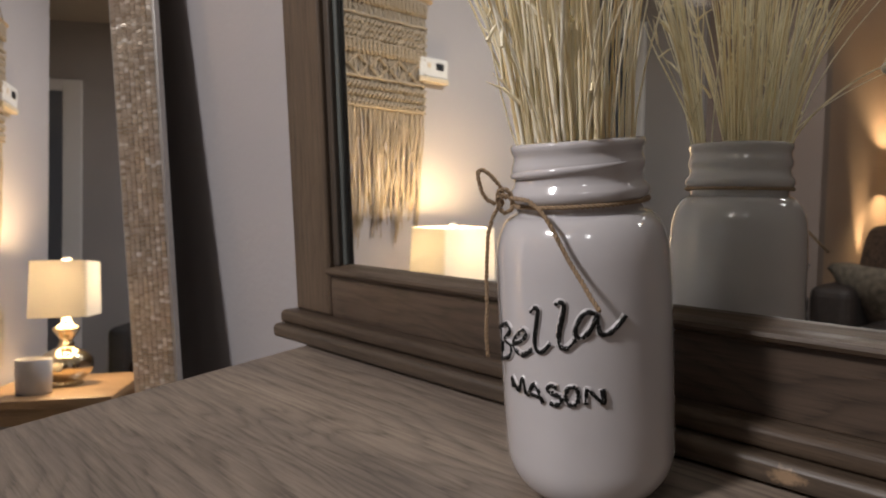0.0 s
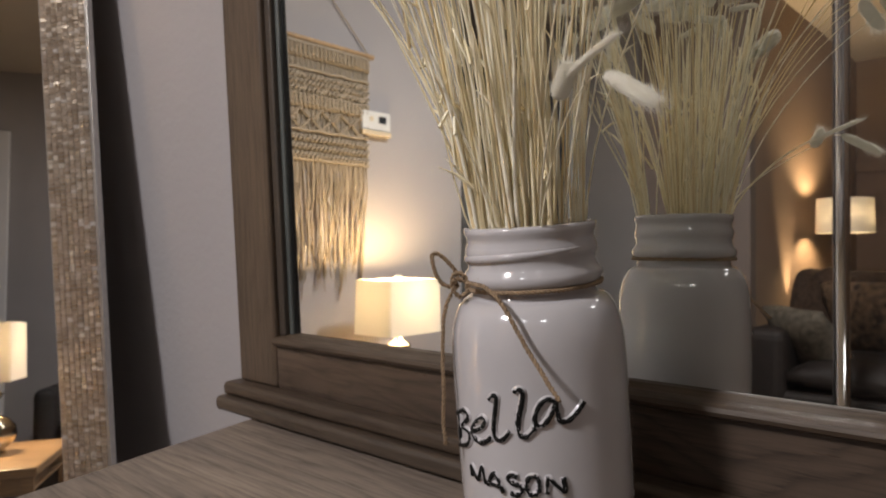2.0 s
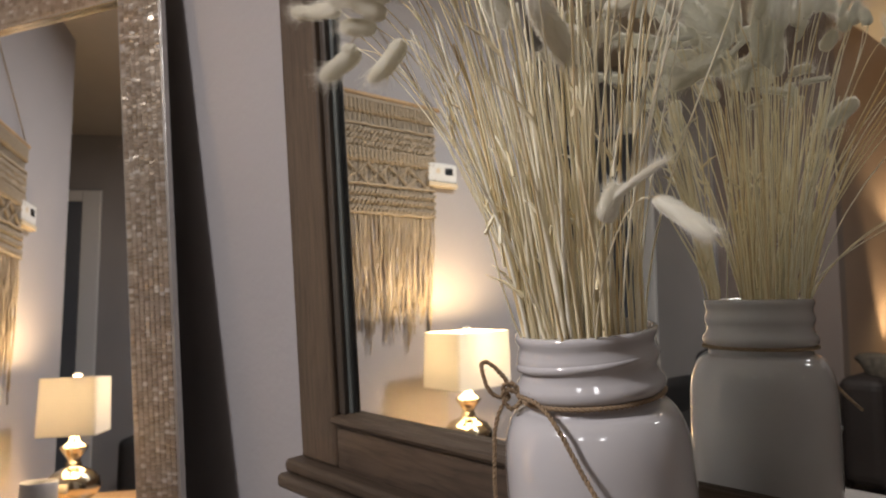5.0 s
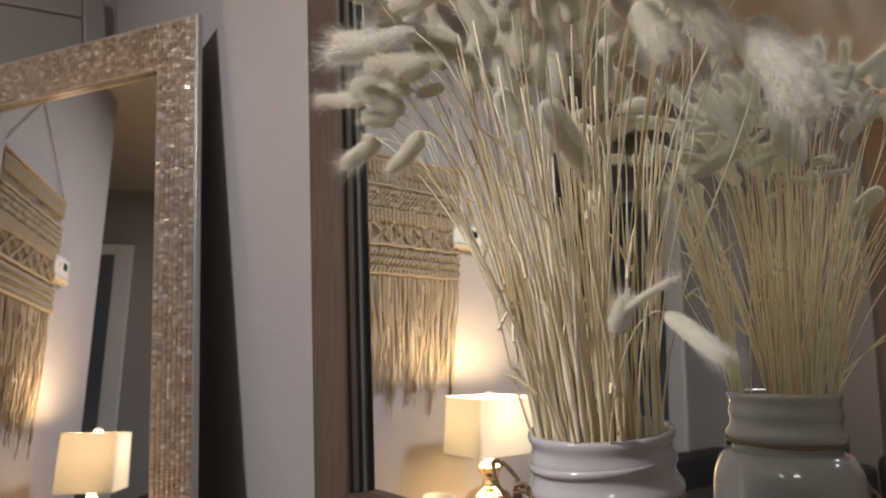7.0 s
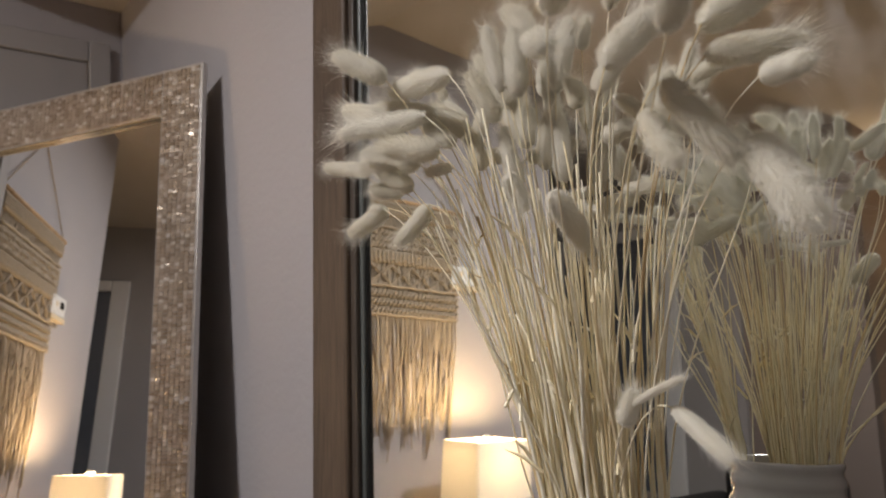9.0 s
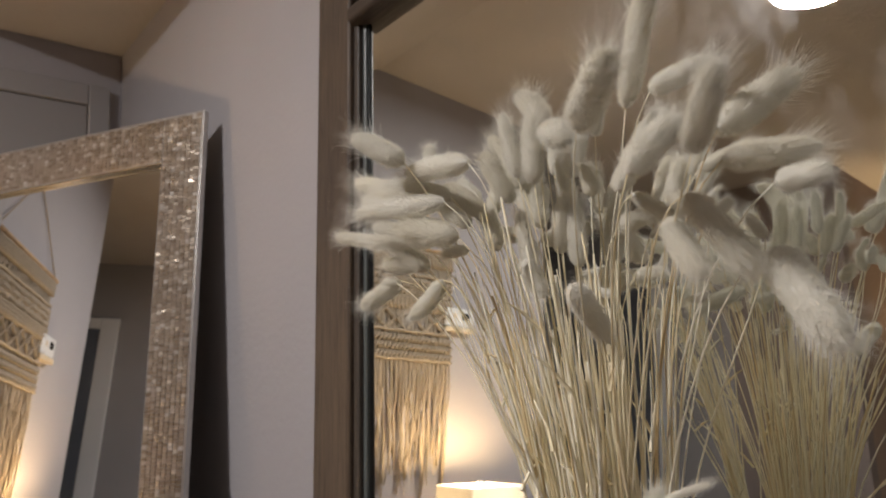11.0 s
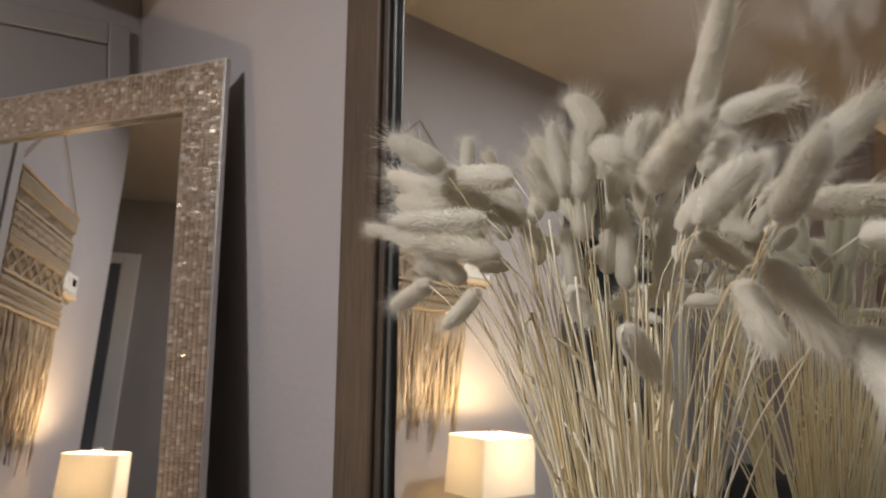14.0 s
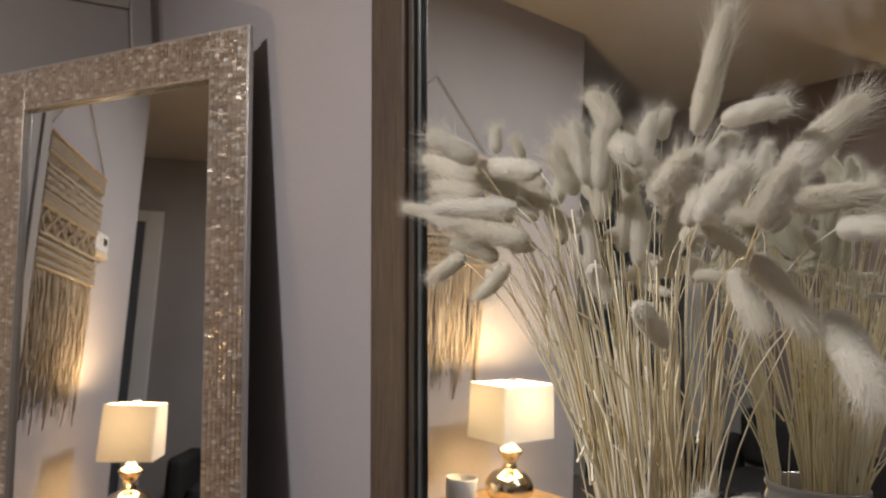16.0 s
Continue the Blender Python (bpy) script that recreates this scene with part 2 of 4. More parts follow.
def shade_cloth():
    m, n, l, b = material("lamp shade cloth", (0.86, 0.84, 0.78), 0.9)
    weave = noise_node(n, l, coords(n, l, (300, 300, 300)).outputs[0], 1.0, 2)
    bump(n, l, weave.outputs[0], b, 0.2, 0.0008)
    tr, ms = n.new("ShaderNodeBsdfTranslucent"), n.new("ShaderNodeMixShader")
    tr.inputs[0].default_value = (0.88, 0.86, 0.82, 1)
    ms.inputs[0].default_value = 0.16
    l.new(b.outputs[0], ms.inputs[1])
    l.new(tr.outputs[0], ms.inputs[2])
    l.new(ms.outputs[0], n["Material Output"].inputs[0])
    return m


SHADE = shade_cloth()


def glowing(name, colour, strength):
    m, n, l, b = material(name, colour, 0.5)
    b.inputs["Emission Color"].default_value = (*colour, 1)
    b.inputs["Emission Strength"].default_value = strength
    return m


DIFFUSER = glowing("lit diffuser", (0.95, 0.97, 1.0), 9.0)
BULB = glowing("lit bulb", (1.0, 0.78, 0.5), 12.0)


# ---- mesh helpers ----
def part(name, bm, mat, parent=None, label="", smooth=False):
    me = bpy.data.meshes.new(name)
    bm.to_mesh(me)
    bm.free()
    if smooth:
        me.polygons.foreach_set("use_smooth", [True] * len(me.polygons))
    me.materials.append(mat)
    ob = new(name, me)
    ob.parent = parent
    if label:
        ob["label"] = label
    return ob


def thing(name, place, label, category, group="", kind="", turn=(0, 0, 0)):
    ob = new(name)
    ob.empty_display_size = 0.05
    ob.matrix_world = pose(*place, *turn)
    return tagged(ob, label, category, group, kind)


def box(x0, x1, y0, y1, z0, z1, bevel=0.0, seg=2, bm=None):
    bm = bm or bmesh.new()
    r = bmesh.ops.create_cube(bm, size=1.0)
    bmesh.ops.transform(bm, verts=r["verts"], matrix=Matrix.Translation(((x0 + x1) / 2, (y0 + y1) / 2, (z0 + z1) / 2))
                        @ Matrix.Diagonal((x1 - x0, y1 - y0, z1 - z0, 1)))
    if bevel:
        edges = list({e for v in r["verts"] for e in v.link_edges})
        bmesh.ops.bevel(bm, geom=edges, offset=bevel, segments=seg, profile=0.5, affect="EDGES")
    return bm


def lathe(profile, steps=48, bm=None, centre=(0, 0)):
    """Turns a profile of (radius, height) round the upright axis."""
    bm = bm or bmesh.new()
    rings = []
    for r, z in profile:
        if r < 1e-5:
            rings.append([bm.verts.new((centre[0], centre[1], z))])
        else:
            rings.append([bm.verts.new((centre[0] + r * math.cos(2 * math.pi * k / steps), centre[1] + r * math.sin(2 * math.pi * k / steps), z)) for k in range(steps)])
    for a, b in zip(rings, rings[1:]):
        for k in range(steps):
            j = (k + 1) % steps
            if len(a) == 1 and len(b) == 1:
                continue
            if len(a) == 1:
                bm.faces.new((a[0], b[k], b[j]))
            elif len(b) == 1:
                bm.faces.new((a[k], b[0], a[j]))
            else:
                bm.faces.new((a[k], b[k], b[j], a[j]))
    bmesh.ops.recalc_face_normals(bm, faces=bm.faces)
    return bm


def tube(points, radii, sides=6, bm=None, caps=True):
    """A round rod along points; radii: one number, or one for each point."""
    bm = bm or bmesh.new()
    pts = [Vector(p) for p in points]
    if not isinstance(radii, (list, tuple)):
        radii = [radii] * len(pts)
    ref, rings = None, []
    for k, p in enumerate(pts):
        d = (pts[min(k + 1, len(pts) - 1)] - pts[max(k - 1, 0)]).normalized()
        ref = d.orthogonal().normalized() if ref is None else (ref - d * ref.dot(d)).normalized()
        side = d.cross(ref)
        rings.append([bm.verts.new(p + (ref * math.cos(2 * math.pi * i / sides) + side * math.sin(2 * math.pi * i / sides)) * radii[k]) for i in range(sides)])
    for a, b in zip(rings, rings[1:]):
        for i in range(sides):
            j = (i + 1) % sides
            bm.faces.new((a[i], a[j], b[j], b[i]))
    if caps:
        bm.faces.new(rings[0][::-1])
        bm.faces.new(rings[-1])
    return bm


def extrude_x(profile, x0, x1, bm=None):
    """A straight moulding along x with the closed profile of (y, z)."""
    bm = bm or bmesh.new()
    a = [bm.verts.new((x0, y, z)) for y, z in profile]
    b = [bm.verts.new((x1, y, z)) for y, z in profile]
    for k in range(len(profile)):
        j = (k + 1) % len(profile)
        bm.faces.new((a[k], a[j], b[j], b[k]))
    bm.faces.new(a[::-1])
    bm.faces.new(b)
    bmesh.ops.recalc_face_normals(bm, faces=bm.faces)
    return bm


def bezier(p0, p1, p2, p3, n=10):
    out = []
    for k in range(n + 1):
        t = k / n
        out.append(Vector(p0) * (1 - t) ** 3 + Vector(p1) * 3 * t * (1 - t) ** 2 + Vector(p2) * 3 * t * t * (1 - t) + Vector(p3) * t ** 3)
    return out


def setting(name, bm, mat, label, category):
    return tagged(part(name, bm, mat), label, category, "", "structure")


# ---- the setting ----
setting("floor", box(-4.6, 3.0, -6.2, WALL_Y + 0.12, -0.1, 0.0), CARPET, "brown carpet over the whole floor", "floor")
setting("wall_north", box(LEFT_X - 0.12, 3.0, WALL_Y, WALL_Y + 0.12, 0, 2.8), WALL, "pale grey painted wall behind the dresser", "wall")
wl = setting("wall_west", box(LEFT_X - 0.12, LEFT_X, LEFT_END, WALL_Y - 0.001, 0, 2.8), WALL, "pale grey painted wall with the hanging", "wall")
setting("wall_east", box(3.0, 3.12, -6.2, WALL_Y + 0.12, 0, 2.8), WALL_TAN, "tan wall closing the room", "wall")
setting("wall_south", box(-4.6, 3.12, -6.32, -6.2, 0, 2.8), WALL_TAN, "tan living room wall behind the sofa", "wall")
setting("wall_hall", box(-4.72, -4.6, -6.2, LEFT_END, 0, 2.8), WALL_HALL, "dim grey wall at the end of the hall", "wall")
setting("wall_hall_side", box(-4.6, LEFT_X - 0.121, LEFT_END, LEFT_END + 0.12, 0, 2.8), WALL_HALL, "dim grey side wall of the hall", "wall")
setting("wall_living", box(-1.25, -1.13, -6.2, -3.721, 0, 2.8), WALL_TAN, "tan living room side wall", "wall")
setting("trim", box(-1.129, 2.999, -6.199, -6.165, 1.69, 1.77, 0.006), WALL_TAN, "tan picture rail along the living room wall", "trim")
setting("ceiling", extrude_x([(WALL_Y + 0.12, CEIL_LOW), (-0.30, CEIL_LOW), (-1.05, CEIL_HIGH), (-6.32, CEIL_HIGH), (-6.32, 2.95), (WALL_Y + 0.12, 2.95)], -4.72, 3.12),
        CEILING, "warm textured ceiling with a sloped fold", "ceiling")
setting("baseboard", box(LEFT_X + 0.015, 3.0, WALL_Y - 0.015, WALL_Y - 0.001, 0, 0.09, 0.003), TRIM, "white painted baseboard", "trim")


# ---- dresser ----
DX0, DX1, DY0, DY1 = -0.48, 1.16, -0.455, 0.06
dresser = thing("dresser", ((DX0 + DX1) / 2, (DY0 + DY1) / 2, 0), "grey-brown oak dresser with a wide plank top", "dresser")
dresser_origin = Vector(((DX0 + DX1) / 2, (DY0 + DY1) / 2, 0))


def dpart(name, x0, x1, y0, y1, z0, z1, mat, bevel=0.003, parent=dresser, label=""):
    bm = box(x0 - dresser_origin.x, x1 - dresser_origin.x, y0 - dresser_origin.y, y1 - dresser_origin.y, z0, z1, bevel)
    return part(name, bm, mat, parent, label)


dpart("top", DX0, DX1, DY0, DY1, TOP_Z - 0.032, TOP_Z, TOP_WOOD, 0.0025)
dpart("body", DX0 + 0.02, DX1 - 0.02, DY0 + 0.03, DY1 - 0.01, 0.06, TOP_Z - 0.032, SIDE_WOOD, 0.004)
dpart("plinth", DX0 + 0.03, DX1 - 0.03, DY0 + 0.05, DY1 - 0.02, 0.0, 0.06, FRAME_WOOD, 0.003)
for row in range(3):
    for col in range(2):
        x0 = DX0 + 0.05 + col * 0.775
        z0 = 0.09 + row * 0.235
        drawer = dpart("drawer", x0, x0 + 0.755, DY0 + 0.012, DY0 + 0.03, z0, z0 + 0.22, FRAME_WOOD, 0.004)
        for hx in (0.2, 0.55):
            dpart("handle", x0 + hx - 0.05, x0 + hx + 0.05, DY0 - 0.012, DY0 + 0.012, z0 + 0.105, z0 + 0.117, SILVER, 0.004, drawer, "brushed metal handle")

# ---- dresser mirror, leaning back a little ----
LEAN = 3.29
mirror_y = -(1.06 - TOP_Z) * math.tan(radians(LEAN))
dresser_mirror = thing("dresser_mirror", (0, mirror_y, TOP_Z), "large mirror in a moulded grey-brown oak frame", "mirror", turn=(-LEAN, 0, 0))
FL, FR = -0.530, 0.730         # outer sides of the frame
GL, GR = -0.428, 0.628         # sides of the glass
RAIL_Z, HEAD_Z = 0.100, 0.835  # bottom and top of the glass


def rounded(y0, y1, z0, z1, r, n=5):
    """A moulding profile whose front (low y) edges are round."""
    pts = [(y1, z0)]
    pts += [(y0 + r - r * math.sin(a), z0 + r - r * math.cos(a)) for a in [math.pi / 2 * k / n for k in range(n + 1)]]
    pts += [(y0 + r - r * math.cos(a), z1 - r + r * math.sin(a)) for a in [math.pi / 2 * k / n for k in range(n + 1)]]
    return pts + [(y1, z1)]


part("base_moulding", extrude_x(rounded(-0.046, 0.03, 0.0, 0.0180, 0.006), -0.545, 0.745), BASE_WOOD, dresser_mirror, smooth=False)
part("upper_moulding", extrude_x(rounded(-0.037, 0.03, 0.0182, 0.0350, 0.0065), -0.540, 0.740), FRAME_WOOD, dresser_mirror)
part("panel", box(GL - 0.0198, GR + 0.0198, -0.0165, 0.02, 0.0352, 0.0868, 0.0008), PANEL_WOOD, dresser_mirror)
part("ledge", extrude_x([(0.02, 0.087), (-0.020, 0.087), (-0.0235, 0.089), (-0.025, 0.092), (-0.0235, 0.095), (-0.019, 0.0965), (-0.012, 0.0975), (-0.004, 0.1005), (0.02, 0.1005)], GL - 0.0194, GR + 0.0194), FRAME_WOOD, dresser_mirror)
for x0, x1, inner in ((FL, GL, 1), (GR, FR, -1)):
    xa, xb = (x0, x1 - 0.020) if inner > 0 else (x0 + 0.020, x1)
    part("stile", box(xa, xb, -0.019, 0.028, 0.0353, 0.94, 0.004, 3), STILE_WOOD, dresser_mirror)
    ya = xb + 0.0003 if inner > 0 else x0
    yo, yi = (ya, ya + 0.0118) if inner > 0 else (ya + 0.0077, ya)
    part("inner_bead", box(yo, yo + 0.0117, -0.012, 0.028, 0.0985, HEAD_Z, 0.0018, 2), BEAD_WOOD, dresser_mirror, "narrow dark brown inner bead")
    # strip coloured like the bevel's reflection along the glass
    part("glass_bevel", box(yi, yi + 0.0075, -0.006, 0.027, 0.0992, HEAD_Z, 0.0022, 2), EDGE_REFLECTION, dresser_mirror, "thin grey strip painted for the glass bevel and its edge reflection")
    yb = (x1 if inner > 0 else x0 - 0.0025)
    part("glass_seat", box(yb + 0.0002, yb + 0.0024, -0.0025, 0.002, 0.101, HEAD_Z), BLACK, dresser_mirror, "black gap beside the glass")
part("head_rail", box(GL, GR, -0.015, 0.028, HEAD_Z, 0.935, 0.003), FRAME_WOOD, dresser_mirror)
part("head_bead", extrude_x(rounded(-0.026, 0.0, HEAD_Z - 0.006, HEAD_Z + 0.02, 0.008), GL - 0.014, GR + 0.014), FRAME_WOOD, dresser_mirror)
part("crown", extrude_x(rounded(-0.05, 0.028, 0.94, 0.975, 0.012), FL - 0.03, FR + 0.03), FRAME_WOOD, dresser_mirror)
part("glass", box(GL - 0.01, GR + 0.01, 0.0, 0.004, RAIL_Z - 0.02, HEAD_Z + 0.015), GLASS_MIRROR, dresser_mirror, "clear silvered mirror glass")
part("backing", box(FL + 0.01, FR - 0.01, 0.0285, 0.034, 0.05, 0.93), BACKING, dresser_mirror)

# ---- leaning floor mirror with a mosaic frame ----
MIRROR_P, MIRROR_YAW, MIRROR_LEAN = (-1.283, 0.060, 1.707), 30.8, 5.4
FRAME_W, GLASS_W = 0.110, 0.598
foot = 1.707 / math.cos(radians(MIRROR_LEAN))
up = Vector((math.sin(radians(MIRROR_LEAN)) * -math.sin(radians(MIRROR_YAW)), math.sin(radians(MIRROR_LEAN)) * math.cos(radians(MIRROR_YAW)), math.cos(radians(MIRROR_LEAN))))
base_point = Vector(MIRROR_P) - up * foot
floor_mirror = thing("floor_mirror", tuple(base_point), "tall floor mirror with a silver mosaic frame leaning in the corner", "mirror",
                     turn=(-MIRROR_LEAN, 0, 0))
floor_mirror.matrix_world = Matrix.Translation(base_point) @ pose(0, 0, 0, 0, 0, MIRROR_YAW) @ pose(0, 0, 0, -MIRROR_LEAN)
# local: x along the top (0 at the inner edge), z up along the mirror, -y to the room
X_IN, X_OUT, XL_IN, XL_OUT = 0.0, FRAME_W, -GLASS_W, -GLASS_W - FRAME_W
Z_TOP = foot + FRAME_W
part("glass", box(XL_IN - 0.005, X_IN + 0.005, 0.0, 0.004, FRAME_W - 0.005, foot + 0.005), GLASS_GREY, floor_mirror, "clear silvered mirror glass")
FRONT = -0.012
for nm, x0, x1, z0, z1 in (("frame_side", X_IN, X_OUT, 0.002, Z_TOP), ("frame_side", XL_OUT, XL_IN, 0.002, Z_TOP),
                           ("frame_top", XL_IN, X_IN, foot, Z_TOP), ("frame_bottom", XL_IN, X_IN, 0.002, FRAME_W)):
    part(nm, box(x0, x1, FRONT, 0.004, z0, z1, 0.001), SILVER, floor_mirror)
part("gold_bead", box(XL_IN, X_IN, FRONT - 0.001, -0.001, foot - 0.005, foot - 0.001, 0.0015), GOLD, floor_mirror, "thin gilt inner edge")
part("backing", box(XL_OUT + 0.01, X_OUT - 0.01, 0.0045, 0.010, 0.01, Z_TOP - 0.01), BACKING, floor_mirror)


def tile_material():
    m, n, l, b = material("mosaic tile", (0.6, 0.57, 0.52), 0.28, 0.85)
    geo = n.new("ShaderNodeNewGeometry")
    r = ramp(n, [(0.0, (0.42, 0.35, 0.275)), (0.35, (0.53, 0.455, 0.37)), (0.85, (0.65, 0.585, 0.505)), (1.0, (0.90, 0.88, 0.85))])
    l.new(geo.outputs["Random Per Island"], r.inputs[0])
    l.new(r.outputs[0], b.inputs["Base Color"])
    bump(n, l, noise_node(n, l, coords(n, l).outputs[0], 160, 2).outputs[0], b, 0.15, 0.001)
    return m


TILE = tile_material()


def mosaic(x0, x1, z0, z1, seed, pitch=0.0122):
    """Small tiles in columns of slightly uneven heights, each a little tilted, joined into one mesh."""
    rng = np.random.default_rng(seed)
    nx = max(1, round((x1 - x0) / pitch))
    sx = (x1 - x0) / nx
    verts, faces = [], []
    for i in range(nx):
        z = z0
        while z < z1 - 0.002:
            h = min(rng.choice((0.007, 0.008, 0.0095)), z1 - z)
            ta, tb = rng.normal(0, 0.065, 2)
            xa, xb, za, zb = x0 + i * sx + 0.0003, x0 + (i + 1) * sx - 0.0003, z + 0.0003, z + h - 0.0003
            y = FRONT - 0.0016 - 0.0010 * rng.random()
            m, k = 0.0008, len(verts)
            for x, w in ((xa + m, za + m), (xb - m, za + m), (xb - m, zb - m), (xa + m, zb - m)):
                verts.append((x, y + (x - (xa + xb) / 2) * ta + (w - (za + zb) / 2) * tb, w))
            verts += [(xa, FRONT + 0.0002, za), (xb, FRONT + 0.0002, za), (xb, FRONT + 0.0002, zb), (xa, FRONT + 0.0002, zb)]
            faces.append((k, k + 1, k + 2, k + 3))
            for q in range(4):
                c = (q + 1) % 4
                faces.append((k + 4 + q, k + 4 + c, k + c, k + q))
            z += h
    me = bpy.data.meshes.new("mosaic_tiles")
    me.from_pydata(verts, [], faces)
    me.materials.append(TILE)
    ob = new("mosaic_tiles", me)
    ob.parent = floor_mirror
    return tagged(ob, "small silver and bronze mosaic tiles", kind="stuff")


EDGE = 0.006
mosaic(X_IN + 0.003, X_OUT - EDGE, 0.01, Z_TOP - EDGE, 1)
mosaic(XL_OUT + EDGE, XL_IN - 0.003, 0.01, Z_TOP - EDGE, 2)
mosaic(XL_IN, X_IN, foot + 0.003, Z_TOP - EDGE, 3)
mosaic(XL_IN, X_IN, 0.01, FRAME_W - 0.003, 4)

# ---- mason jar vase ----
VX, VY = 0.0, -0.1175
R_BODY, R_RIM, JAR_H = 0.0565, 0.0425, 1.06 - TOP_Z
vase = thing("vase", (VX, VY, TOP_Z), "glossy pale grey mason jar vase with black raised lettering", "vase")


def jar_profile():
    """Radius against height: rounded foot, straight body, shoulder, ringed neck and lip, then the inside."""
    p = [(0.0, 0.002), (0.030, 0.0015), (0.036, 0.0)]
    for k in range(1, 9):
        a = math.pi / 2 * k / 8
        p.append((0.036 + (R_BODY - 0.0005 - 0.036) * math.sin(a), 0.030 * (1 - math.cos(a))))
    p += [(R_BODY - 0.0002, 0.06), (R_BODY, 0.10), (R_BODY, 0.135), (R_BODY - 0.0006, 0.152)]
    for k in range(1, 9):
        a = math.pi / 2 * k / 8
        p.append((0.0405 + (R_BODY - 0.0006 - 0.0405) * math.cos(a), 0.152 + 0.034 * math.sin(a)))
    p += [(0.0400, 0.190), (0.0412, 0.1925), (0.0438, 0.1945), (0.0450, 0.1975), (0.0445, 0.2005), (0.0419, 0.2035), (0.0409, 0.208),
          (0.0416, 0.2105), (0.0424, 0.2125), (0.0427, 0.2145), (0.0421, 0.2175), (0.0410, 0.2205), (0.0411, 0.2235), (0.0424, 0.2258), (0.0428, 0.2282), (0.0422, 0.2302),
          (0.0405, 0.2307), (0.0392, 0.2295), (0.0385, 0.224), (0.0375, 0.19), (0.050, 0.15), (0.053, 0.05), (0.03, 0.008), (0.0, 0.006)]
    return p


jar = part("jar", lathe(jar_profile(), 96), GLAZE, vase, smooth=True)
# the slanting screw thread
thread_pts = []
for k in range(41):
    a = radians(-120 + 5.2 * k)
    thread_pts.append((0.0412 * math.sin(a), -0.0412 * math.cos(a), 0.2075 + 0.0085 * k / 40))
part("screw_thread", tube(thread_pts, [0.0006 + 0.0022 * math.sin(math.pi * k / 40) ** 0.5 for k in range(41)], 10), GLAZE, vase, smooth=True)


def on_jar(deg, z, out=0.0):
    a = radians(deg)
    return Vector(((R_BODY + out) * math.sin(a), -(R_BODY + out) * math.cos(a), z))


def letter(name, strokes, width, parent):
    """One raised painted letter: round strokes laid on the jar's side; a stroke is (degrees, height) pairs."""
    rng = random.Random(name)
    bm, halo = bmesh.new(), bmesh.new()
    for s in strokes:
        ctrl = [Vector((a, z, 0)) for a, z in s]
        pts = []
        for k in range(len(ctrl) - 1):
            p0, p1, p2, p3 = ctrl[max(k - 1, 0)], ctrl[k], ctrl[k + 1], ctrl[min(k + 2, len(ctrl) - 1)]
            for i in range(5):
                t = i / 5
                pts.append(0.5 * ((2 * p1) + (p2 - p0) * t + (2 * p0 - 5 * p1 + 4 * p2 - p3) * t * t + (3 * p1 - p0 - 3 * p2 + p3) * t ** 3))
        pts.append(ctrl[-1])
        line = [on_jar(p.x, p.y, 0.0003) for p in pts]
        tube(line, [width * rng.uniform(0.82, 1.15) for _ in line], 8, bm)
        tube([on_jar(p.x, p.y, -0.0008) for p in pts], width * 1.45, 8, halo)
    part("relief", halo, GLAZE, parent, smooth=True)
    return part(name, bm, LETTER_BLACK, parent, "chipped black letter", smooth=True)


def chipped():
    m, n, l, b = material("chipped black enamel", (0.008, 0.008, 0.008), 0.5, 0.0, 0.15)
    spots = noise_node(n, l, coords(n, l).outputs[0], 900, 3, 0.6)
    r = ramp(n, [(0.66, (0.008, 0.008, 0.008)), (0.69, (0.55, 0.53, 0.53))])
    l.new(spots.outputs[0], r.inputs[0])
    l.new(r.outputs[0], b.inputs["Base Color"])
    return m


LETTER_BLACK = chipped()
letter("letter_b", [[(-28.2, 0.1156), (-28.9, 0.1053), (-29.7, 0.0948)], [(-33.8, 0.1135), (-21.2, 0.1190), (-16.4, 0.1156), (-24.3, 0.1083), (-16.1, 0.1057), (-19.1, 0.0980), (-32.6, 0.0932)]], 0.00180, jar)
letter("letter_e", [[(-12.7, 0.1080), (-5.3, 0.1112), (-1.1, 0.1159), (-2.7, 0.1184), (-8.0, 0.1154), (-13.3, 0.1086), (-10.2, 0.1034), (-4.4, 0.1024), (2.4, 0.1068)]], 0.00180, jar)
letter("letter_l", [[(3.0, 0.1302), (5.7, 0.1329), (8.5, 0.1321), (7.2, 0.1240), (5.4, 0.1139), (6.2, 0.1077), (10.2, 0.1068), (15.7, 0.1123)]], 0.00180, jar)
letter("letter_l", [[(19.8, 0.1360), (22.3, 0.1378), (25.0, 0.1361), (24.0, 0.1293), (21.4, 0.1189), (21.7, 0.1114), (25.1, 0.1098), (30.0, 0.1141), (32.2, 0.1186)]], 0.00180, jar)
letter("letter_a", [[(43.1, 0.1305), (38.6, 0.1317), (34.6, 0.1287), (31.3, 0.1220), (31.8, 0.1175), (35.4, 0.1168), (40.2, 0.1218), (43.4, 0.1291)], [(43.4, 0.1305), (44.2, 0.1240), (45.6, 0.1188), (50.6, 0.1185), (56.7, 0.1233), (61.1, 0.1282)]], 0.00180, jar)
letter("letter_m", [[(-16.3, 0.0786), (-17.0, 0.0851), (-10.7, 0.0782), (-6.7, 0.0870), (-3.9, 0.0770)]], 0.00165, jar)
letter("letter_a", [[(-2.5, 0.0766), (3.1, 0.0850), (8.7, 0.0742)], [(0.5, 0.0783), (6.0, 0.0777)]], 0.00165, jar)
letter("letter_s", [[(18.3, 0.0852), (14.7, 0.0862), (12.3, 0.0834), (15.6, 0.0810), (19.9, 0.0797), (20.8, 0.0766), (17.1, 0.0740), (13.4, 0.0750)]], 0.00165, jar)
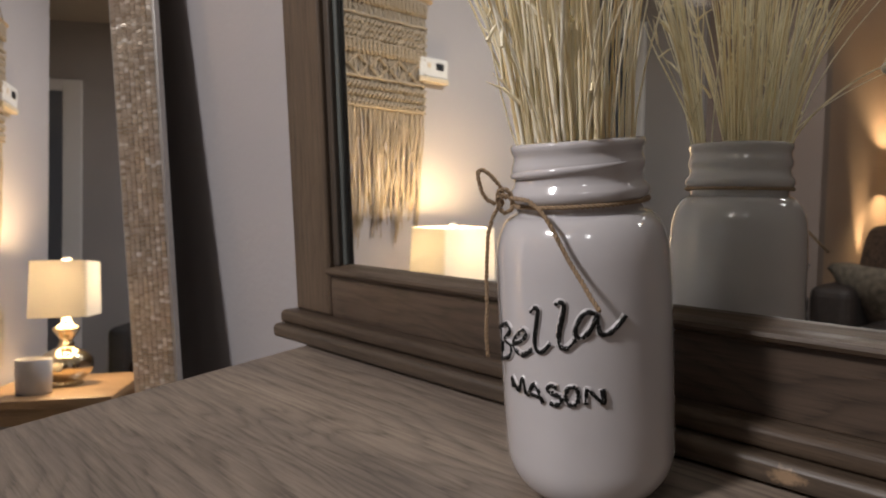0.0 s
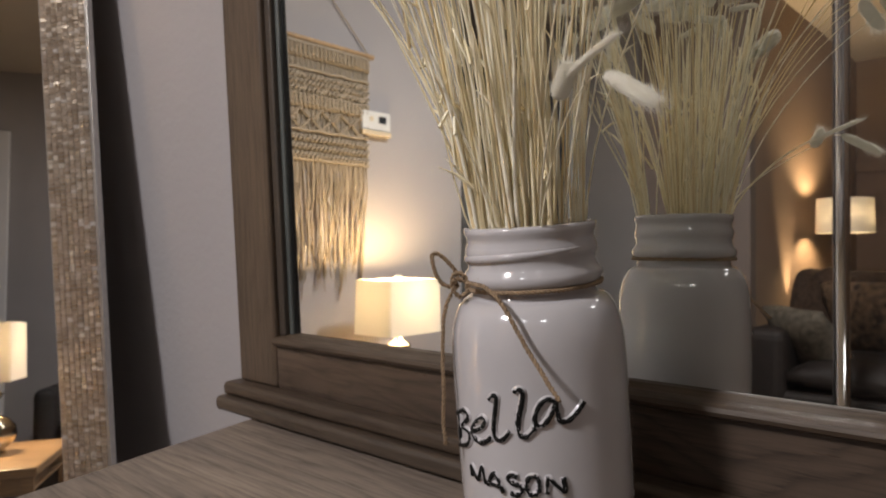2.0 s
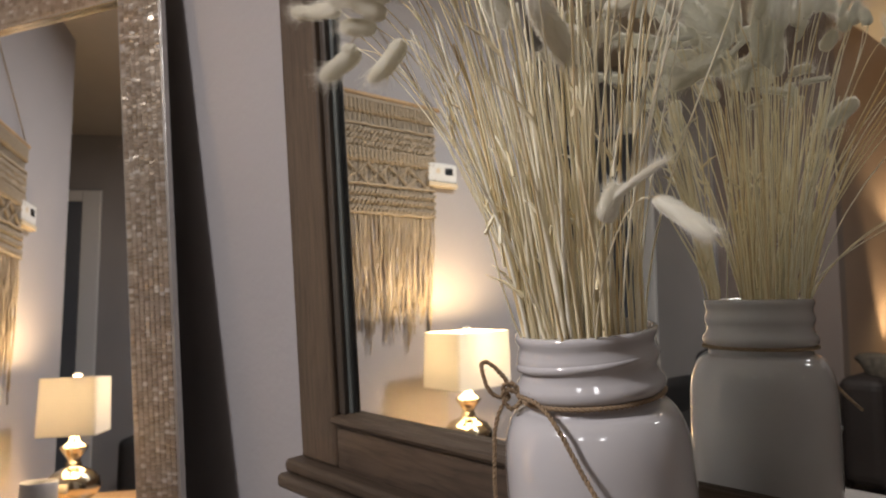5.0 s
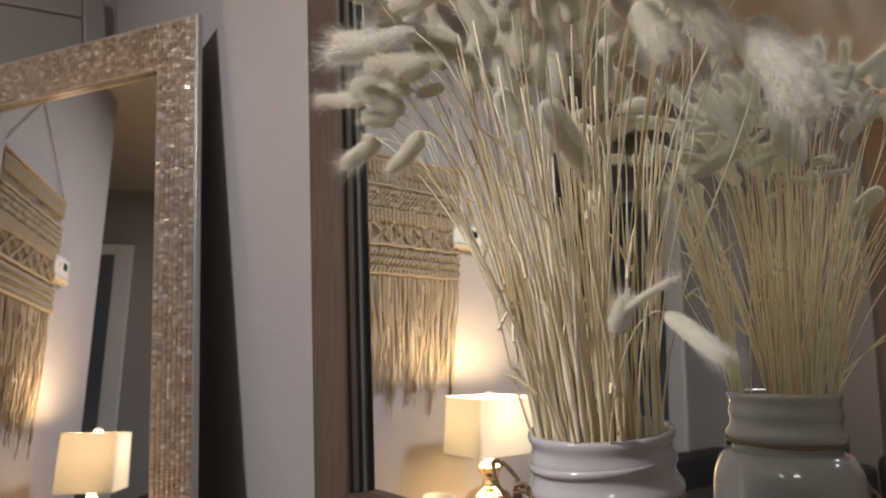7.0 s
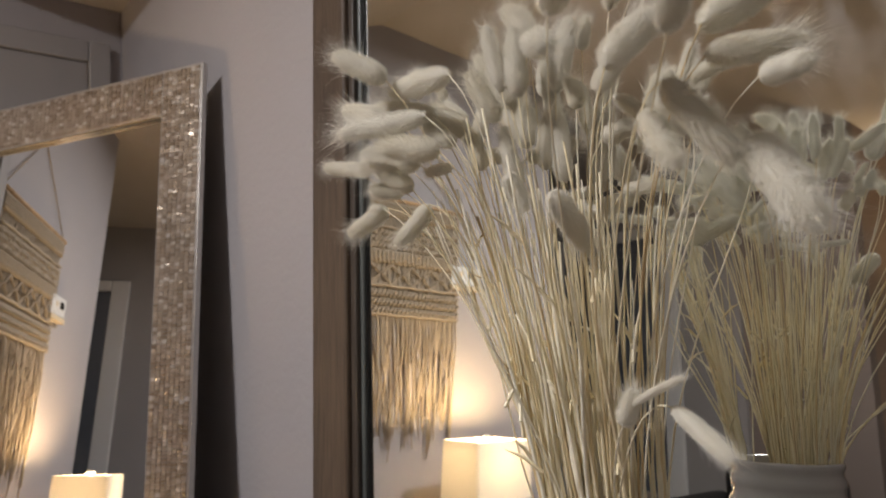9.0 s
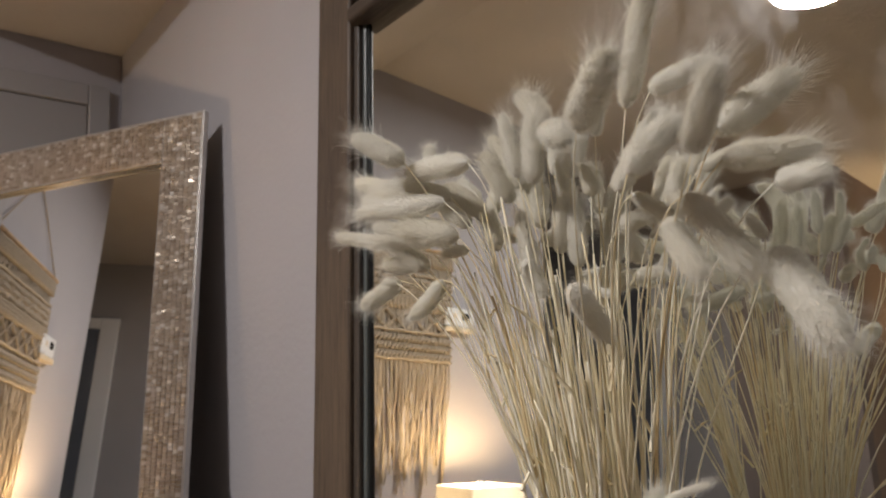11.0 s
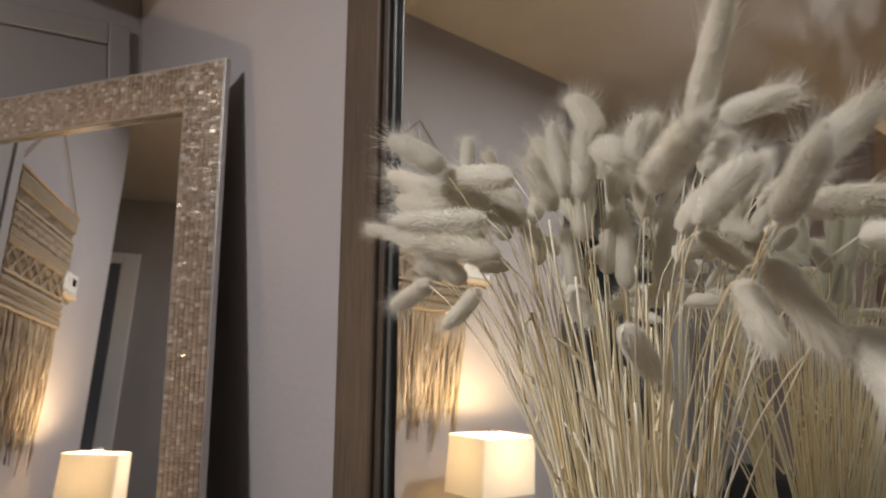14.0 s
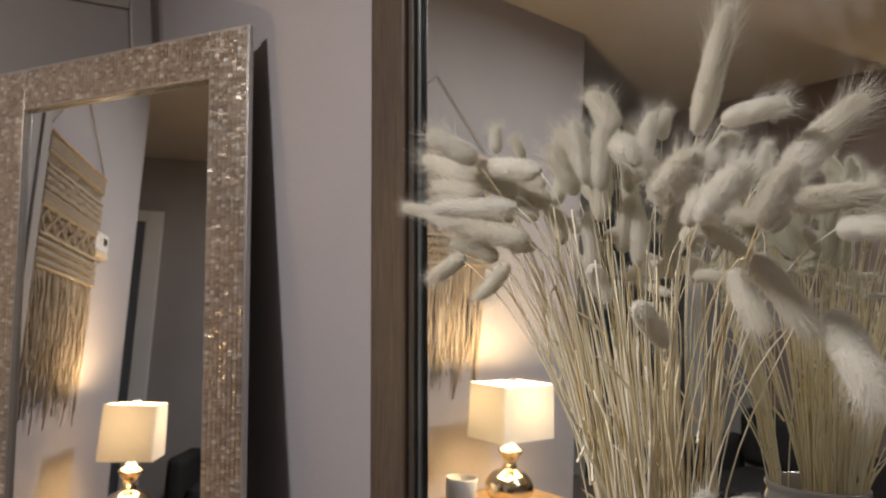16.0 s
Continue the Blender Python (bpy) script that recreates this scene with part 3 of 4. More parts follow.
letter("letter_o", [[(24.6, 0.0844), (23.7, 0.0794), (25.6, 0.0753), (29.7, 0.0759), (31.2, 0.0805), (30.1, 0.0854), (26.7, 0.0859), (24.3, 0.0840)]], 0.00165, jar)
letter("letter_n", [[(35.4, 0.0760), (36.4, 0.0851), (40.5, 0.0812), (45.7, 0.0765), (45.3, 0.0849)]], 0.00165, jar)

# ---- twine with a bow ----
twine = thing("twine_bow", (VX, VY, TOP_Z), "brown jute twine tied in a bow round the jar neck", "twine")


def cord(name, pts, radius, strands=2, turns_per_m=160):
    """Twisted cord: two strands wound round one line."""
    pts = [Vector(p) for p in pts]
    fine = []
    for a, b in zip(pts, pts[1:]):
        n = max(2, int((b - a).length / 0.0012))
        fine += [a.lerp(b, k / n) for k in range(n)]
    fine.append(pts[-1])
    bm = bmesh.new()
    for s in range(strands):
        line, run = [], 0.0
        for k, p in enumerate(fine):
            d = (fine[min(k + 1, len(fine) - 1)] - fine[max(k - 1, 0)]).normalized()
            u = d.cross(Vector((0.3, 0.2, 0.93))).normalized()
            v = d.cross(u)
            if k:
                run += (p - fine[k - 1]).length
            a = 2 * math.pi * (run * turns_per_m + s / strands)
            line.append(p + (u * math.cos(a) + v * math.sin(a)) * radius * 0.55)
        tube(line, radius * 0.62, 5, bm)
    # loose fibres
    rng = random.Random(len(fine))
    for _ in range(len(fine) // 3):
        p = fine[rng.randrange(len(fine))]
        d = Vector((rng.gauss(0, 1), rng.gauss(0, 1), rng.gauss(0, 1))).normalized()
        tube([p, p + d * rng.uniform(0.002, 0.0045)], 0.00008, 3, bm, False)
    return part(name, bm, JUTE, twine, smooth=True)


neck = []
for k in range(61):
    a = radians(-21 + 6 * k)
    neck.append((0.0432 * math.sin(a), -0.0432 * math.cos(a), 0.1908 + 0.0012 * math.sin(a + 1) + 0.0012 * (1 - math.cos(a - 0.63))))
cord("neck_loop", neck, 0.0015)
KNOT_RING = [(-0.0298, -0.0454, 0.1977), (-0.0296, -0.0441, 0.2026), (-0.0265, -0.0405, 0.2034), (-0.0239, -0.0384, 0.1996), (-0.0220, -0.0373, 0.1948), (-0.0234, -0.0399, 0.1900), (-0.0262, -0.0433, 0.1882), (-0.0290, -0.0457, 0.1920), (-0.0298, -0.0454, 0.1977), (-0.0276, -0.0424, 0.1999), (-0.0243, -0.0392, 0.1978), (-0.0229, -0.0384, 0.1942)]
cord("knot", KNOT_RING, 0.0015)
cord("bow_loop", [(-0.0289, -0.0385, 0.1970), (-0.0318, -0.0400, 0.2052), (-0.0364, -0.0434, 0.2128), (-0.0403, -0.0469, 0.2167), (-0.0419, -0.0490, 0.2151), (-0.0413, -0.0495, 0.2097), (-0.0395, -0.0490, 0.2024), (-0.0370, -0.0474, 0.1972), (-0.0339, -0.0445, 0.1947), (-0.0301, -0.0399, 0.1964)], 0.0014)
cord("loose_end", [(-0.0295, -0.0396, 0.1950), (-0.0322, -0.0434, 0.1910), (-0.0341, -0.0468, 0.1848), (-0.0352, -0.0501, 0.1753), (-0.0348, -0.0530, 0.1592), (-0.0342, -0.0554, 0.1449), (-0.0330, -0.0575, 0.1288), (-0.0326, -0.0605, 0.1127), (-0.0308, -0.0617, 0.0976)], 0.0013)
cord("loose_end", [(-0.0160, -0.0474, 0.1986), (0.0011, -0.0515, 0.1971), (0.0113, -0.0538, 0.1920), (0.0194, -0.0557, 0.1849), (0.0256, -0.0551, 0.1736), (0.0333, -0.0555, 0.1617), (0.0417, -0.0570, 0.1523), (0.0486, -0.0588, 0.1445), (0.0553, -0.0604, 0.1380)], 0.0014)

# ---- dried bunny tail grass ----
bunch = thing("dried_grass_bunch", (VX, VY, TOP_Z), "bunch of cream dried bunny tail grass standing in the jar", "dried grass")


def fur_mesh(seed, hairs=13000, tuft=False):
    """A plush seed head along +z, 1 long and about 0.4 wide: a soft core, dense short fuzz and a few fine whiskers."""
    rng = np.random.default_rng(seed)
    verts, faces = [], []
    nu, nv = 14, 14
    bend = rng.normal(0, 0.06, 2)
    fat = rng.uniform(0.92, 1.1)

    def surf(u, t):
        r = 0.128 * fat * max(0.02, 1 - abs(2 * t - 1) ** 3.2) ** 0.5 * (1.08 - 0.22 * t)
        r *= 1 + 0.07 * math.sin(4 * u + 6 * t + seed) * math.sin(8 * t + 2 * seed)
        return (r * math.cos(u) + bend[0] * t * t, r * math.sin(u) + bend[1] * t * t, t * 0.97)

    for j in range(nv + 1):
        for i in range(nu):
            verts.append(surf(2 * math.pi * i / nu, j / nv))
    for j in range(nv):
        for i in range(nu):
            k = (i + 1) % nu
            faces.append((j * nu + i, j * nu + k, (j + 1) * nu + k, (j + 1) * nu + i))

    def hair(root, d, long, w):
        d = d / np.linalg.norm(d)
        side = np.cross(d, rng.normal(0, 1, 3))
        side *= w / np.linalg.norm(side)
        k = len(verts)
        verts.extend((tuple(root - side), tuple(root + side), tuple(root + d * long)))
        faces.append((k, k + 1, k + 2))

    for _ in range(hairs):
        u, t = rng.uniform(0, 2 * math.pi), rng.uniform(0.0, 1.0)
        p = np.array(surf(u, t))
        out = np.array([math.cos(u), math.sin(u), 0.0]) * (1.2 - t) + np.array([0, 0, 2 * t - 0.75]) * 0.8
        d = out + np.array([0, 0, 0.75]) + rng.normal(0, 0.35, 3)
        hair(p - out * 0.02, d, rng.uniform(0.035, 0.085), 0.0024)
    for _ in range(170):
        u, t = rng.uniform(0, 2 * math.pi), rng.uniform(0.25, 1.0) ** 0.6
        out = np.array([math.cos(u), math.sin(u), 0.0])
        hair(np.array(surf(u, t)), out * rng.uniform(0.3, 1.0) + np.array([0, 0, 1.0]) + rng.normal(0, 0.2, 3), rng.uniform(0.08, 0.20), 0.0012)
    for _ in range(380):
        u, t = rng.uniform(0, 2 * math.pi), rng.uniform(0.55, 1.0)
        out = np.array([math.cos(u), math.sin(u), 0.0])
        hair(np.array(surf(u, t)), out * rng.uniform(0.1, 0.9) + np.array([0, 0, 1.0]) + rng.normal(0, 0.15, 3), rng.uniform(0.18, 0.44), 0.0016)
    if tuft:
        for _ in range(800):
            u = rng.uniform(0, 2 * math.pi)
            d = np.array([0.30 * math.cos(u), 0.30 * math.sin(u), 1.0]) + rng.normal(0, 0.10, 3)
            hair(np.array(surf(u, rng.uniform(0.5, 0.98))), d, rng.uniform(0.07, 0.20), 0.0018)
    me = bpy.data.meshes.new("seed_head")
    me.from_pydata(verts, [], faces)
    me.polygons.foreach_set("use_smooth", [k < nu * nv for k in range(len(me.polygons))])
    me.materials.append(FUR)
    return me


HEADS = [fur_mesh(k, 13000, k == 5) for k in range(6)]
rng_grass = random.Random(7)


def stem(points, r0=0.0011, r1=0.0005):
    n = len(points)
    radii = [r0 + (r1 - r0) * k / (n - 1) for k in range(n)]
    return part("stem", tube(points, radii, 5), STRAW, bunch, smooth=True)


def mouth_point(x, y, lean=0.6):
    """Where a stem that ends above (x, y) crosses the mouth, and where it stands inside the jar."""
    v = Vector((x, y)) * lean
    lim = 0.034
    if v.length > lim:
        v *= lim / v.length
    v += Vector((rng_grass.uniform(-0.006, 0.006), rng_grass.uniform(-0.006, 0.006)))
    across = Vector((-0.77, 0.64))
    d = v.dot(across)
    if 0.004 < d < 0.031:
        v += across * ((0.032 if d > 0.019 else 0.002) - d)
    if v.length > 0.036:
        v *= 0.036 / v.length
    return Vector((v.x, v.y, 0.215)), Vector((-v.x * 0.5 + rng_grass.uniform(-0.01, 0.01), -v.y * 0.5 + rng_grass.uniform(-0.01, 0.01), 0.03))


def tail(bx, by, bz, tx, ty, tz, fat=1.0, kind=-1, with_stem=True):
    """One seed head from its base to its tip (world places), with its stem down into the jar."""
    a = Vector((bx - VX, by - VY, bz - TOP_Z))
    b = Vector((tx - VX, ty - VY, tz - TOP_Z))
    d = b - a
    ob = new("seed_head", HEADS[kind if kind >= 0 else rng_grass.randrange(5)])
    ob.parent = bunch
    q = d.to_track_quat("Z", "Y")
    ob.matrix_local = Matrix.LocRotScale(a, q @ Euler((0, 0, rng_grass.uniform(0, 6.28))).to_quaternion(), (d.length * fat * 0.91, d.length * fat * 0.91, d.length))
    if with_stem:
        m, foot_in = mouth_point(a.x, a.y)
        dn = d.normalized()
        reach = (a - m).length
        k = 0.15 if a.y * 0.64 - a.x * 0.77 > -0.03 else 0.10
        pts = [foot_in] + bezier(m, m + Vector(((a.x - m.x) * k, (a.y - m.y) * k, (a.z - m.z) * 0.5)), m.lerp(a, 0.86) - dn * reach * 0.10 + Vector((0, 0, 0.012)), a, 10)
        stem(pts, 0.00075, 0.00032)
    return ob


def straw_stem(ax, ay, h, seed, thin=1.0):
    """A bare straw from the mouth to height h, leaning to (ax, ay)."""
    r = random.Random(seed)
    top = Vector((ax, ay, h))
    m, foot_in = mouth_point(ax, ay, r.uniform(0.50, 0.80))
    kink = Vector((r.gauss(0, 0.007), r.gauss(0, 0.007), 0))
    pts = [foot_in] + bezier(m, m + Vector(((top.x - m.x) * 0.2, (top.y - m.y) * 0.2, (top.z - m.z) * 0.36)) + kink, m + (top - m) * 0.7 - kink, top, 7)
    w = r.choice((0.0007, 0.0009, 0.0012, 0.0015, 0.0019)) * r.uniform(0.9, 1.1) * thin
    stem(pts, w, w * 0.40)
    if r.random() < 0.5:
        # a dry leaf sheath curling off the straw
        p = m.lerp(top, r.uniform(0.15, 0.8))
        d = Vector((r.gauss(0, 1), r.gauss(0, 1), 1.6)).normalized()
        q = p + d * r.uniform(0.015, 0.035)
        part("leaf_sheath", tube([p, p.lerp(q, 0.5) + Vector((0, 0, 0.002)), q], [0.0012, 0.0010, 0.0001], 4), STRAW, bunch)


tail(-0.061, -0.213, 1.328, -0.088, -0.232, 1.352, 1.33)
tail(-0.010, -0.206, 1.315, -0.076, -0.200, 1.328, 0.75)
tail(-0.118, -0.142, 1.346, -0.120, -0.140, 1.370, 1.82)
tail(-0.107, -0.173, 1.323, -0.172, -0.176, 1.348, 0.75)
tail(-0.097, -0.133, 1.339, -0.101, -0.139, 1.357, 1.67)
tail(-0.038, -0.140, 1.305, -0.051, -0.155, 1.340, 1.46)
tail(-0.047, -0.160, 1.297, -0.068, -0.173, 1.321, 1.55)
tail(-0.083, -0.189, 1.307, -0.129, -0.200, 1.320, 1.12)
tail(-0.025, -0.213, 1.294, -0.092, -0.231, 1.299, 0.75)
tail(-0.178, -0.162, 1.303, -0.206, -0.173, 1.311, 1.44)
tail(-0.018, -0.211, 1.272, -0.061, -0.223, 1.285, 1.31)
tail(-0.066, -0.194, 1.261, -0.088, -0.208, 1.282, 1.36)
tail(-0.141, -0.160, 1.266, -0.162, -0.181, 1.246, 1.43)
tail(-0.091, -0.161, 1.259, -0.105, -0.173, 1.229, 1.29)
tail(-0.032, -0.138, 1.281, -0.058, -0.141, 1.288, 1.58)
tail(-0.023, -0.130, 1.285, -0.034, -0.131, 1.319, 1.40)
tail(0.008, -0.170, 1.302, 0.008, -0.171, 1.344, 1.35)
tail(0.004, -0.153, 1.341, -0.003, -0.150, 1.374, 1.80)
tail(0.020, -0.171, 1.328, 0.052, -0.186, 1.323, 1.66)
tail(0.017, -0.147, 1.306, 0.028, -0.140, 1.351, 0.96)
tail(0.024, -0.127, 1.334, 0.028, -0.125, 1.355, 1.60)
tail(0.030, -0.146, 1.292, 0.033, -0.145, 1.312, 1.90)
tail(0.112, -0.264, 1.286, 0.148, -0.288, 1.299, 1.24)
tail(0.077, -0.173, 1.325, 0.101, -0.176, 1.389, 0.70)
tail(0.091, -0.171, 1.330, 0.126, -0.172, 1.335, 1.35)
tail(0.105, -0.222, 1.275, 0.118, -0.198, 1.309, 1.25)
tail(0.086, -0.202, 1.275, 0.088, -0.186, 1.295, 1.48)
tail(0.073, -0.158, 1.307, 0.085, -0.147, 1.328, 1.90)
tail(0.144, -0.238, 1.271, 0.169, -0.260, 1.293, 1.20)
tail(0.123, -0.171, 1.299, 0.135, -0.094, 1.342, 0.70)
tail(0.125, -0.175, 1.283, 0.158, -0.145, 1.286, 1.22)
tail(0.083, -0.186, 1.276, 0.099, -0.165, 1.258, 0.90)
tail(-0.012, -0.146, 1.273, 0.017, -0.128, 1.278, 1.18)
tail(0.134, -0.227, 1.259, 0.153, -0.218, 1.224, 1.16, 5)
tail(0.119, -0.218, 1.253, 0.132, -0.223, 1.224, 1.36, 5)
tail(0.054, -0.203, 1.234, 0.044, -0.164, 1.207, 1.12)
tail(0.007, -0.184, 1.256, 0.012, -0.175, 1.234, 1.90)
tail(-0.023, -0.156, 1.250, -0.011, -0.145, 1.269, 1.79)
tail(0.155, -0.206, 1.234, 0.177, -0.217, 1.195, 1.30, 2)
tail(0.143, -0.166, 1.269, 0.167, -0.163, 1.269, 1.74)
tail(0.077, -0.116, 1.267, 0.074, -0.122, 1.284, 1.90)
tail(0.083, -0.110, 1.271, 0.092, -0.100, 1.280, 1.83)
tail(0.085, -0.125, 1.276, 0.069, -0.129, 1.284, 1.84)
tail(0.049, -0.151, 1.269, 0.062, -0.136, 1.275, 1.90)
tail(0.035, -0.117, 1.245, 0.053, -0.112, 1.246, 1.81)
tail(0.101, -0.087, 1.258, 0.096, -0.094, 1.271, 1.90)
tail(-0.036, -0.160, 1.270, -0.039, -0.166, 1.294, 1.54)
tail(0.016, -0.100, 1.255, -0.014, -0.110, 1.251, 0.90)
tail(0.013, -0.110, 1.293, 0.026, -0.100, 1.318, 1.00)
tail(0.075, -0.110, 1.277, 0.086, -0.100, 1.287, 1.00)
tail(-0.055, -0.100, 1.303, -0.077, -0.100, 1.335, 1.00)
tail(-0.033, -0.100, 1.328, -0.036, -0.100, 1.352, 1.00)
tail(-0.032, -0.120, 1.288, -0.025, -0.120, 1.314, 1.00)
tail(0.069, -0.100, 1.301, 0.076, -0.090, 1.327, 1.00)
tail(0.043, -0.110, 1.267, 0.055, -0.100, 1.279, 1.00)
tail(0.027, -0.130, 1.234, 0.003, -0.130, 1.242, 0.90)
tail(0.012, -0.120, 1.229, -0.002, -0.120, 1.222, 1.00)
tail(0.008, -0.063, 1.260, -0.029, -0.061, 1.313, 1.00)
tail(-0.058, -0.047, 1.259, -0.021, -0.049, 1.248, 1.00)
tail(0.007, -0.058, 1.253, -0.051, -0.069, 1.243, 0.80)
tail(0.070, -0.101, 1.230, 0.052, -0.091, 1.228, 0.90)
tail(0.062, -0.074, 1.292, 0.064, -0.070, 1.327, 1.00)
tail(0.064, -0.095, 1.280, 0.078, -0.092, 1.308, 1.00)
tail(-0.024, -0.036, 1.269, -0.004, -0.036, 1.268, 1.00)
tail(0.041, -0.076, 1.277, 0.053, -0.071, 1.319, 1.00)
tail(0.014, -0.058, 1.253, 0.026, -0.062, 1.265, 1.00)
tail(0.076, -0.103, 1.302, 0.107, -0.092, 1.311, 1.00)
tail(0.022, -0.056, 1.277, 0.005, -0.054, 1.294, 1.00)
tail(0.083, -0.204, 1.125, 0.092, -0.207, 1.140, 2.10)
tail(0.090, -0.207, 1.134, 0.119, -0.215, 1.148, 0.40)
tail(0.107, -0.203, 1.133, 0.135, -0.209, 1.116, 0.85, 5)
tail(-0.052, -0.183, 1.307, -0.086, -0.195, 1.320, 1.25)
tail(-0.078, -0.169, 1.317, -0.117, -0.187, 1.331, 1.07)
tail(-0.046, -0.173, 1.288, -0.064, -0.182, 1.303, 1.60)
tail(-0.070, -0.172, 1.290, -0.093, -0.185, 1.299, 1.60)
tail(-0.084, -0.172, 1.284, -0.127, -0.193, 1.291, 1.02)
tail(-0.109, -0.168, 1.271, -0.132, -0.182, 1.276, 1.56)
tail(-0.124, -0.159, 1.298, -0.149, -0.175, 1.308, 1.51)
tail(-0.068, -0.141, 1.314, -0.084, -0.146, 1.330, 1.60)
tail(-0.034, -0.159, 1.287, -0.049, -0.162, 1.296, 1.60)
tail(-0.094, -0.170, 1.300, -0.115, -0.181, 1.312, 1.60)
tail(-0.058, -0.142, 1.299, -0.058, -0.130, 1.325, 1.54)
tail(-0.127, -0.174, 1.262, -0.141, -0.175, 1.265, 1.60)
tail(-0.147, -0.170, 1.294, -0.174, -0.173, 1.303, 1.40)
tail(-0.034, -0.188, 1.269, -0.052, -0.194, 1.269, 1.60)
# bare straws: two sheaves, one towards the room and one towards the glass
for k in range(78):
    back = k % 4 == 0
    s = rng_grass.uniform(-0.026, 0.012) if back else rng_grass.triangular(-0.092, 0.034, -0.010)
    d = rng_grass.uniform(0.060, 0.088) if back else rng_grass.choice((-0.080, -0.062, -0.044, -0.030, -0.014, 0.004)) + rng_grass.gauss(0, 0.004)
    ax, ay = 0.64 * s - 0.77 * d, 0.77 * s + 0.64 * d
    straw_stem(ax, min(ay, 0.095), rng_grass.uniform(0.33, 0.44) + 0.7 * max(0.0, -s - 0.03), k)
# thin straws that fan out under the heads on the far side
for k in range(16):
    s, d = rng_grass.uniform(-0.095, -0.050), rng_grass.uniform(0.045, 0.085)
    straw_stem(0.64 * s - 0.77 * d, min(0.77 * s + 0.64 * d, 0.09), rng_grass.uniform(0.405, 0.445), 500 + k, 0.55)
# loose strands that cross the others
for k in range(8):
    s, d = rng_grass.uniform(-0.055, 0.035), rng_grass.uniform(-0.08, 0.0)
    straw_stem(0.64 * s - 0.77 * d, min(0.77 * s + 0.64 * d, 0.09), rng_grass.uniform(0.35, 0.44), 900 + k)
# smaller heads deep in the bunch
for k in range(14):
    s, d = rng_grass.uniform(-0.05, 0.05), rng_grass.uniform(-0.04, 0.02)
    x, y = 0.64 * s - 0.77 * d, min(VY + 0.77 * s + 0.64 * d, -0.03)
    z = rng_grass.uniform(1.245, 1.325) - 0.25 * abs(s)
    lean = rng_grass.uniform(0.2, 1.0)
    q = Vector((s * 0.64 * 6 * lean - d * 2, s * 0.77 * 4 * lean, rng_grass.uniform(0.1, 1.0))).normalized() * rng_grass.uniform(0.034, 0.048)
    tail(x, y, z, x + q.x, min(y + q.y, -0.02), z + q.z, rng_grass.uniform(0.9, 1.15))

# ---- table lamp on a side table ----
LX, LY = TABLE_LAMP
side_table = thing("side_table", (LX, LY, 0), "small wooden side table under the lamp", "table")
TABLE_Z = 0.437
part("tabletop", box(-0.24, 0.24, -0.30, 0.36, TABLE_Z - 0.03, TABLE_Z, 0.004), TABLE_WOOD, side_table)
for sx in (-1, 1):
    for sy in (-0.27, 0.33):
        part("leg", box(sx * 0.21 - 0.02, sx * 0.21 + 0.02, sy - 0.02, sy + 0.02, 0, TABLE_Z - 0.03, 0.003), TABLE_WOOD, side_table)
part("apron", box(-0.215, 0.215, -0.275, 0.335, TABLE_Z - 0.09, TABLE_Z - 0.0305, 0.002), TABLE_WOOD, side_table)

table_lamp = thing("table_lamp", (LX, LY, TABLE_Z), "lit table lamp with a square cream shade and champagne glass body", "lamp")
part("body", lathe([(0, 0), (0.062, 0), (0.064, 0.008), (0.056, 0.014), (0.062, 0.02), (0.088, 0.045), (0.098, 0.07), (0.093, 0.10), (0.070, 0.128), (0.036, 0.143),
                    (0.026, 0.150), (0.030, 0.157), (0.026, 0.163), (0.022, 0.170), (0.030, 0.187), (0.048, 0.212), (0.050, 0.220), (0.034, 0.229), (0.020, 0.24), (0.015, 0.262), (0.0, 0.263)], 40),
     GOLD, table_lamp, "champagne mercury glass body", smooth=True)
S0, S1 = 0.268, 0.481
DEEP, WIDE = 0.102, 0.151  # half the depth and width at the foot


def square_shade():
    bm = bmesh.new()
    loops = []
    for k, z in ((1.0, S0), (0.96, S1)):
        ring = []
        c = 0.012
        for qx, qy in ((1, 1), (-1, 1), (-1, -1), (1, -1)):
            pts = [(DEEP * k - c + c * math.cos(a), WIDE * k - c + c * math.sin(a)) for a in [math.pi / 2 * k / 4 for k in range(5)]]
            if qx * qy < 0:
                pts = pts[::-1]
            ring += [bm.verts.new((qx * x, qy * y, z)) for x, y in pts]
        loops.append(ring)
    a, b = loops
    for k in range(len(a)):
        j = (k + 1) % len(a)
        bm.faces.new((a[k], a[j], b[j], b[k]))
    bmesh.ops.recalc_face_normals(bm, faces=bm.faces)
    bmesh.ops.solidify(bm, geom=bm.faces[:], thickness=0.002)
    return bm


shade = part("shade", square_shade(), SHADE, table_lamp, "square cream fabric shade")
shade.rotation_euler = (0, 0, radians(-3))
part("finial", lathe([(0, S1 - 0.02), (0.004, S1 - 0.02), (0.004, S1), (0.014, S1 + 0.002), (0.019, S1 + 0.009), (0.012, S1 + 0.017), (0, S1 + 0.02)], 20), PLASTIC, table_lamp, smooth=True)
part("harp", tube([(0.05 * math.sin(a), 0, 0.262 + (S1 - 0.02 - 0.262) * (1 - math.cos(a)) / 2) for a in [math.pi * k / 14 for k in range(15)]], 0.0022, 6), GOLD, table_lamp)

